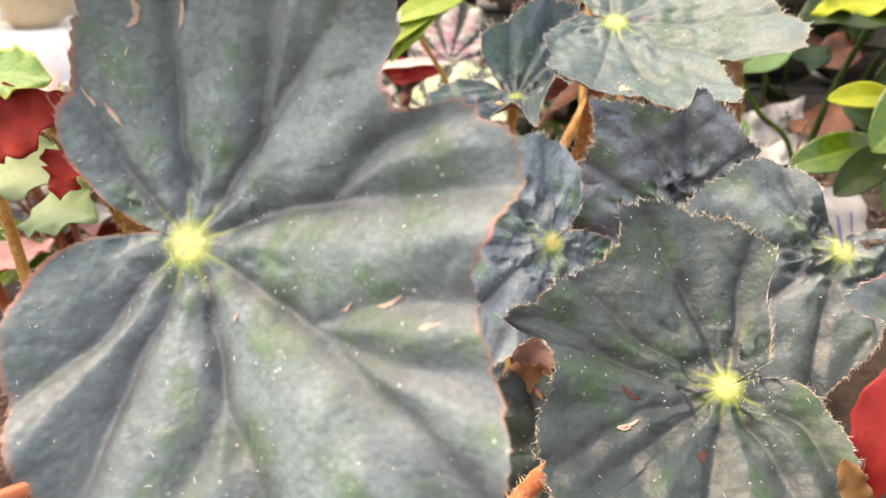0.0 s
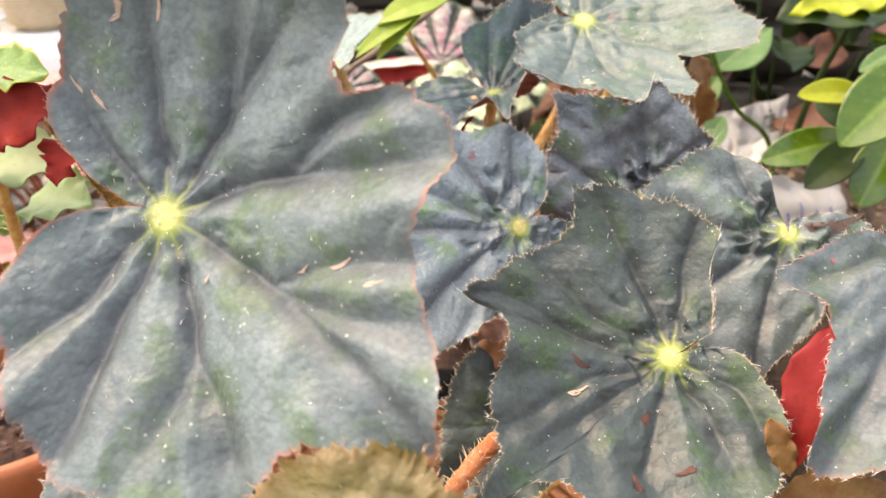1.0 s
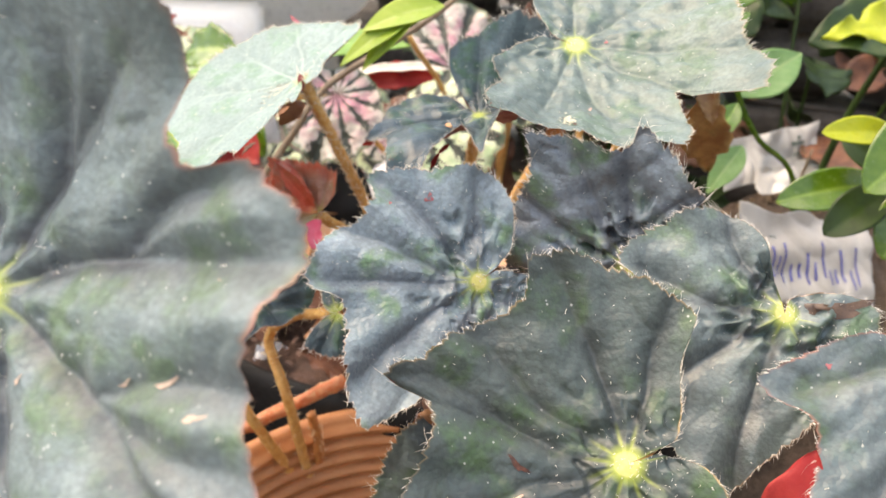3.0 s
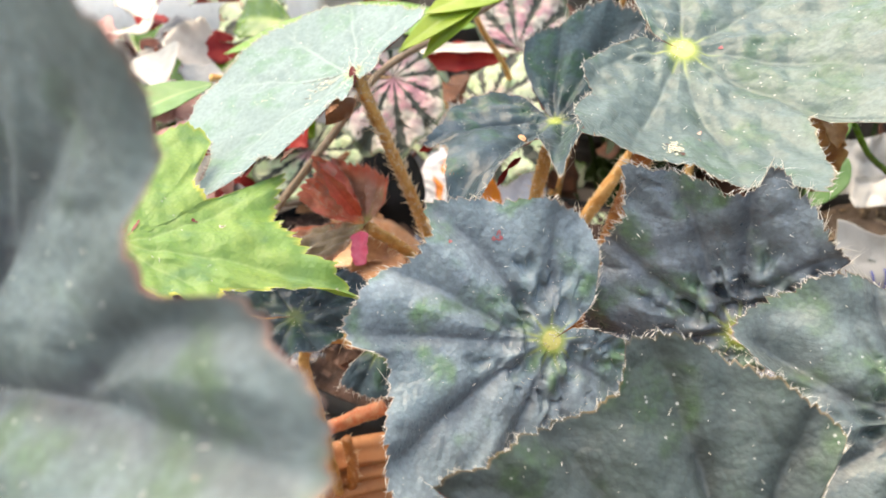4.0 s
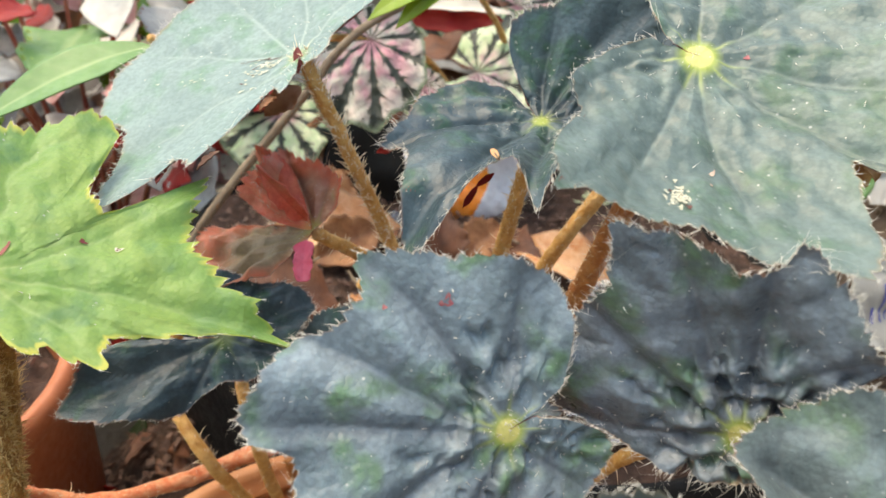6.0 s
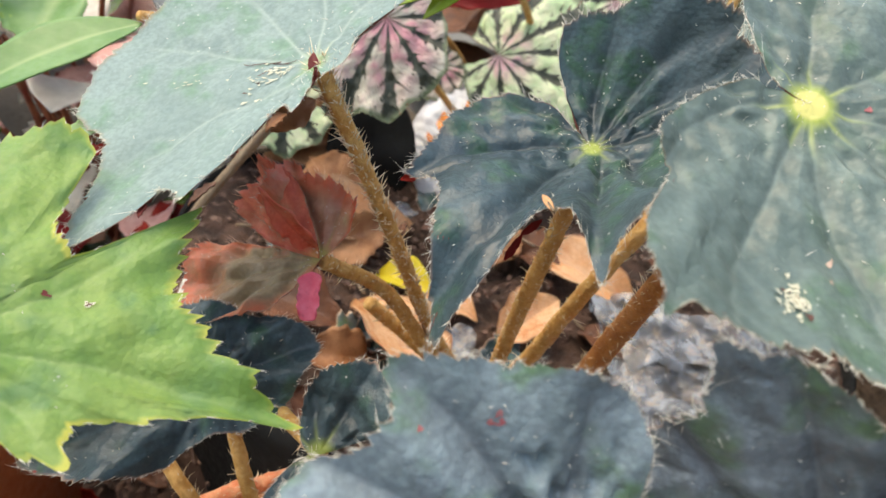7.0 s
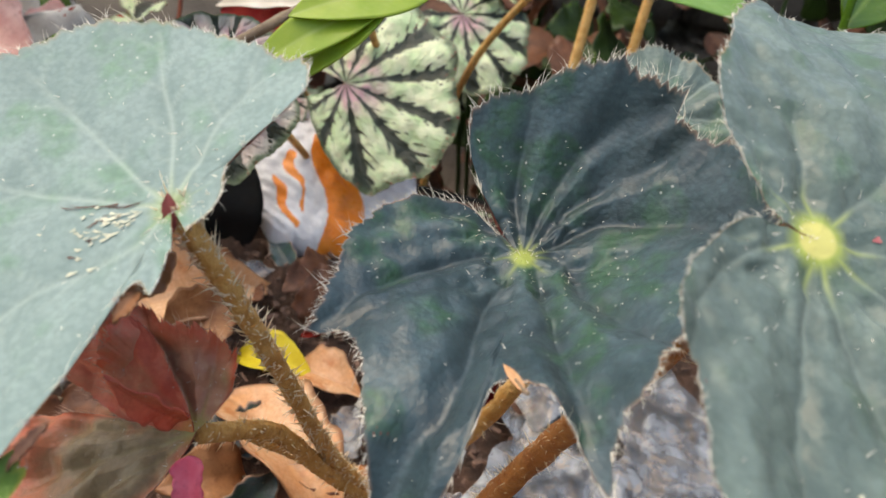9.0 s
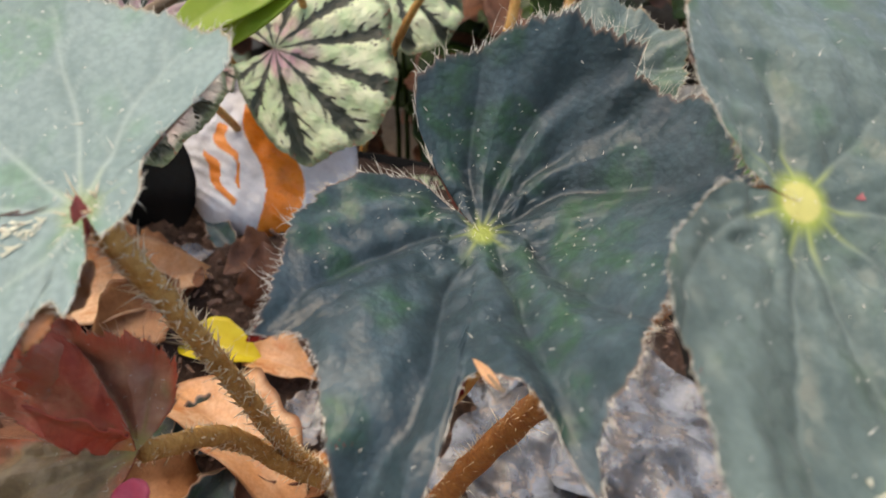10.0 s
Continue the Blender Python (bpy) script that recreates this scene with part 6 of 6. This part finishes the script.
def litter():
    """Fallen leaves on the soil of the grow bag, and a few beyond it."""
    zs = 0.092
    for k, (a, b, w, mat, face, label, wave) in enumerate((
            ((-0.050, 0.505, zs), (-0.009, 0.493, zs + 0.004), 0.025, YELLOW, (0, -0.2, 1), "small yellow fallen leaf on dark soil", 0.1),
            ((-0.126, 0.517, zs + 0.004), (-0.034, 0.562, zs + 0.004), 0.046, DRY, (0.1, -0.45, 1), "curled tan dry leaf on dark soil", 0.3),
            ((-0.05, 0.475, zs + 0.01), (0.012, 0.405, zs + 0.004), 0.044, DRY, (0.3, -0.2, 1), "curled tan dry leaf on dark soil", 0.4),
            ((-0.02, 0.50, zs), (0.016, 0.482, zs + 0.004), 0.026, DRY, (-0.1, -0.2, 1), "small tan dry leaf on dark soil", 0.3),
            ((0.038, 0.553, 0.104), (0.113, 0.526, 0.094), 0.036, DRY, (0.2, -0.5, 1), "broad tan dry leaf on dark soil", 0.3),
            ((-0.150, 0.585, zs + 0.015), (-0.06, 0.655, zs + 0.015), 0.05, DRY_MID, (0.1, -0.6, 0.8), "brown dry leaf curled upward", 0.5),
            ((-0.12, 0.46, zs + 0.006), (-0.05, 0.45, zs + 0.006), 0.04, DRY_DARK, (0.0, -0.3, 1), "brown dry leaf on dark soil", 0.5),
            ((0.02, 0.56, zs), (0.06, 0.535, zs + 0.01), 0.03, DRY_DARK, (0.1, -0.3, 1), "brown dry leaf on dark soil", 0.5),
            ((0.0, 0.58, zs), (-0.03, 0.55, zs + 0.01), 0.028, DRY_DARK, (-0.1, -0.3, 1), "brown dry leaf on dark soil", 0.6),
            ((0.075, 0.50, zs), (0.10, 0.47, zs + 0.004), 0.02, DRY_DARK, (0.1, -0.3, 1), "brown dry leaf on dark soil", 0.4),
            ((-0.006, 0.527, zs - 0.004), (-0.011, 0.552, zs + 0.028), 0.032, DRY_DARK, (0.1, -0.8, 0.5), "dark brown ribbed leaf curled upward", 0.6),
            ((-0.085, 0.50, zs + 0.004), (-0.05, 0.535, zs + 0.016), 0.034, DRY_MID, (0.3, -0.6, 0.8), "chestnut dry leaf curled on dark soil", 0.5),
            ((-0.075, 0.555, zs + 0.002), (-0.12, 0.585, zs + 0.02), 0.036, DRY_MID, (0.1, -0.7, 0.8), "chestnut dry leaf curled on dark soil", 0.5),
            ((0.03, 0.47, zs + 0.002), (0.06, 0.505, zs + 0.014), 0.03, DRY, (0.0, -0.5, 0.9), "small tan dry leaf on dark soil", 0.4),
            ((0.005, 0.53, zs + 0.002), (0.03, 0.575, zs + 0.012), 0.03, DRY_MID, (0.2, -0.5, 0.9), "chestnut dry leaf curled on dark soil", 0.5),
            ((-0.03, 0.43, zs + 0.002), (-0.065, 0.415, zs + 0.012), 0.028, DRY_MID, (-0.1, -0.4, 0.9), "chestnut dry leaf curled on dark soil", 0.5),
            ((0.0270, 0.3246, 0.2705), (0.0237, 0.3331, 0.2695), 0.0020, DRY, (-0.47, -0.25, 0.85), "tiny tan scrap resting on a leaf", 0.1),
            ((-0.10, 0.43, zs - 0.03), (-0.17, 0.45, zs - 0.02), 0.03, PACK, (0.2, -0.5, 0.8), "pale grey scrap of paper", 0.2))):
        t = thing("fallen_leaf" if mat is not PACK else "paper_scrap", a, label, "leaf" if mat is not PACK else "paper", "fallen leaves" if mat is not PACK else "")
        blade(t, a, b, w, mat, None, face, "blade" if mat is not PACK else "sheet", seed=220 + k, wave=wave, cup=0.35 if w < 0.01 else 0.75, droop=0.15 if w < 0.01 else 0.32)
        if mat is not PACK:
            a2, d2 = np.array(a), unit(np.array(a) - np.array(b))
            stem(t, [tuple(a2 - d2 * 0.004), tuple(a2 + d2 * w * 0.15), tuple(a2 + d2 * w * 0.3 + np.array([0, 0, 0.001]))], w * 0.02 + 0.0003, w * 0.014 + 0.0002, TWIG, "stalk", seed=400 + k, n=8, sides=6)


litter()


def dark_litter():
    """Rotting leaves scattered over the soil of the grow bag."""
    for k in range(34):
        rng = np.random.default_rng(430 + k)
        a = np.array([rng.uniform(-0.13, 0.16), rng.uniform(0.44, 0.66), 0.090]) if k < 16 else np.array([rng.uniform(-0.11, 0.06), rng.uniform(0.385, 0.46), 0.091])
        d = np.array([rng.normal(0, 1), rng.normal(0, 1), 0.1])
        d = d / np.linalg.norm(d) * rng.uniform(0.025, 0.05)
        t = thing("fallen_leaf", tuple(a), "dark red-brown rotting leaf on damp soil", "leaf", "fallen leaves")
        blade(t, a, a + d, rng.uniform(0.014, 0.028), (DRY_DARK, DUSK, DRY_DARK, DEEP, DRY_MID, FILM)[k % 6], None, rng.normal(0, 0.3, 3) + np.array([0, -0.2, 1]), "blade", seed=450 + k, wave=0.7, cup=0.5)


dark_litter()


def between_pots():
    t = thing("board", (-0.15, 0.46, -0.085), "short weathered wooden board on the earth", "board")
    bm = bmesh.new()
    bmesh.ops.create_cube(bm, size=1.0, matrix=Matrix.Diagonal((0.09, 0.035, 0.02, 1)))
    bmesh.ops.bevel(bm, geom=bm.edges[:], offset=0.003, segments=2, affect="EDGES")
    part("plank", bm, WOOD, t, "", pose(-0.15, 0.47, -0.075, 8, 4, 12))
    t = thing("plastic_scrap", (-0.10, 0.46, -0.08), "torn teal plastic scrap", "plastic scrap")
    blade(t, (-0.13, 0.46, -0.05), (-0.07, 0.45, -0.045), 0.02, TEAL, TEAL, (0, -0.4, 0.9), "scrap", seed=240, wave=0.6)
    for k in range(7):
        rng = np.random.default_rng(250 + k)
        a = np.array([rng.uniform(-0.2, -0.06), rng.uniform(0.40, 0.56), -0.085])
        d = rng.normal(0, 0.05, 3) * np.array([1, 1, 0.15])
        t = thing("fallen_leaf", tuple(a), "dark brown dry leaf on garden earth", "leaf", "fallen leaves")
        blade(t, a, a + d + np.array([0.02, 0, 0.004]), 0.028, DRY_DARK, None, (0, -0.2, 1), "blade", seed=260 + k, wave=0.6, cup=0.4)


between_pots()


def soil_heap():
    """Added mound of soil and rotting leaves that darkens the gap between the pots."""
    at = (-0.135, 0.425, -0.10)
    t = thing("soil_heap", at, "added heap of dark soil and rotting leaves that darkens the gap between the pots", "soil heap")
    m = Matrix.Translation(at)
    part("soil", mound("soil", 0.10, 0.075, 0.10, SOIL, 0.03, 34, 0.006, 80, 26), None, t, "", m)
    tagged(part("husk", shards("husk", (0, 0, 0.002), 0.095, 0.07, 0.10, 420, 0.012, CHIP, 35), None, t, "brown chips and crumbs", m), kind="stuff")
    rng = np.random.default_rng(37)
    for k in range(26):
        s, a = math.sqrt(rng.uniform(0, 1)), rng.uniform(0, 6.283)
        q = np.array([at[0] + 0.09 * s * math.cos(a), at[1] + 0.068 * s * math.sin(a), at[2] + 0.10 * (1 - s * s) + 0.004])
        d = unit(rng.normal(0, 1, 3) * np.array([1, 1, 0.35])) * rng.uniform(0.02, 0.04)
        blade(t, q, q + d, rng.uniform(0.01, 0.02), (DRY_DARK, DRY_DARK, DRY_MID, MAROON, GLOSS_DARK)[k % 5], None, rng.normal(0, 0.5, 3) + np.array([0, -0.5, 0.8]), "rotting_leaf", seed=660 + k, wave=0.7, cup=0.5, nu=16, nv=9)


soil_heap()


def plant_label():
    """A white tag stuck in the soil."""
    t = thing("plant_label", (-0.1275, 0.4085, 0.0880), "plain white plastic plant label stuck in soil", "plant label")
    bm = bmesh.new()
    bmesh.ops.create_cube(bm, size=1.0, matrix=Matrix.Diagonal((0.015, 0.0012, 0.066, 1)))
    bmesh.ops.bevel(bm, geom=bm.edges[:], offset=0.0005, segments=2, affect="EDGES")
    d = unit(np.array([0.218, 0.352, 0.910]))
    m = Matrix.Translation((-0.1258, 0.4145, 0.1047)) @ Vector(tuple(d)).to_track_quat("Z", "Y").to_matrix().to_4x4()
    part("tag", bm, SACK, t, "", m)


plant_label()


def rear_wall():
    """Rough stones that close the view behind the shrubs."""
    w = thing("wall_north", (0.6, 1.25, -0.12), "low dry wall of rough grey-brown stones", "wall", kind="structure")
    rng = np.random.default_rng(9)
    for row in range(7):
        x = -0.1 - rng.uniform(0, 0.1)
        while x < 2.2:
            l = rng.uniform(0.12, 0.26)
            bm = bmesh.new()
            bmesh.ops.create_cube(bm, size=1.0, matrix=Matrix.Diagonal((l - 0.008, 0.2 * rng.uniform(0.8, 1.1), 0.10, 1)))
            bmesh.ops.bevel(bm, geom=bm.edges[:], offset=0.018, segments=3, affect="EDGES")
            for v in bm.verts:
                v.co += Vector(rng.normal(0, 0.004, 3))
            part("stone", bm, STONE, w, "", pose(x + l / 2, 1.25 + rng.normal(0, 0.012), -0.06 + row * 0.104, 0, rng.normal(0, 2), rng.normal(0, 3)))
            x += l


rear_wall()


def pale_pot():
    at = (-0.916, 1.70, 0.112)
    t = thing("clay_pot", at, "round tan clay pot standing on a white plastered ledge", "flower pot")
    prof = [(0.001, 0), (0.042, 0), (0.070, 0.022), (0.084, 0.06), (0.086, 0.10), (0.080, 0.14), (0.086, 0.15), (0.086, 0.17), (0.080, 0.174), (0.074, 0.17), (0.070, 0.12), (0.001, 0.12)]
    part("pot_body", lathe("pot_body", prof, TAN_CLAY, 64), None, t, "", Matrix.Translation(at))
    w = thing("wall_west", (-1.2, 1.9, -0.12), "pale plastered garden wall", "wall", kind="structure")
    bm = bmesh.new()
    bmesh.ops.create_cube(bm, size=1.0, matrix=Matrix.Diagonal((2.6, 0.15, 1.3, 1)))
    part("plaster", bm, PALE_STONE, w, "", pose(-1.5, 1.9, 0.5, 0, 0, 8))
    bm = bmesh.new()
    bmesh.ops.create_cube(bm, size=1.0, matrix=Matrix.Diagonal((1.5, 0.36, 0.222, 1)))
    bmesh.ops.bevel(bm, geom=bm.edges[:], offset=0.012, segments=3, affect="EDGES")
    part("ledge", bm, PALE_STONE, w, "", pose(-1.25, 1.66, 0.0, 0, 0, 8))


pale_pot()


def light_walls():
    """Plain unseen walls, added behind the camera and at its side to shape the light."""
    for name, at, size, label in (("unseen_wall_south", (1.2, -1.5, 0.5), (3.6, 0.15, 1.24), "unseen plain pale wall added to cut and bounce light from the south"), ("unseen_wall_east", (2.5, -0.1, 0.75), (0.15, 2.6, 1.7), "unseen plain pale wall added to cut light from the east")):
        w = thing(name, at, label, "wall", kind="structure")
        bm = bmesh.new()
        bmesh.ops.create_cube(bm, size=1.0, matrix=Matrix.Diagonal((*size, 1)))
        bmesh.ops.bevel(bm, geom=bm.edges[:], offset=0.01, segments=2, affect="EDGES")
        part("plaster", bm, UNSEEN_WALL, w, "", Matrix.Translation(at))


light_walls()
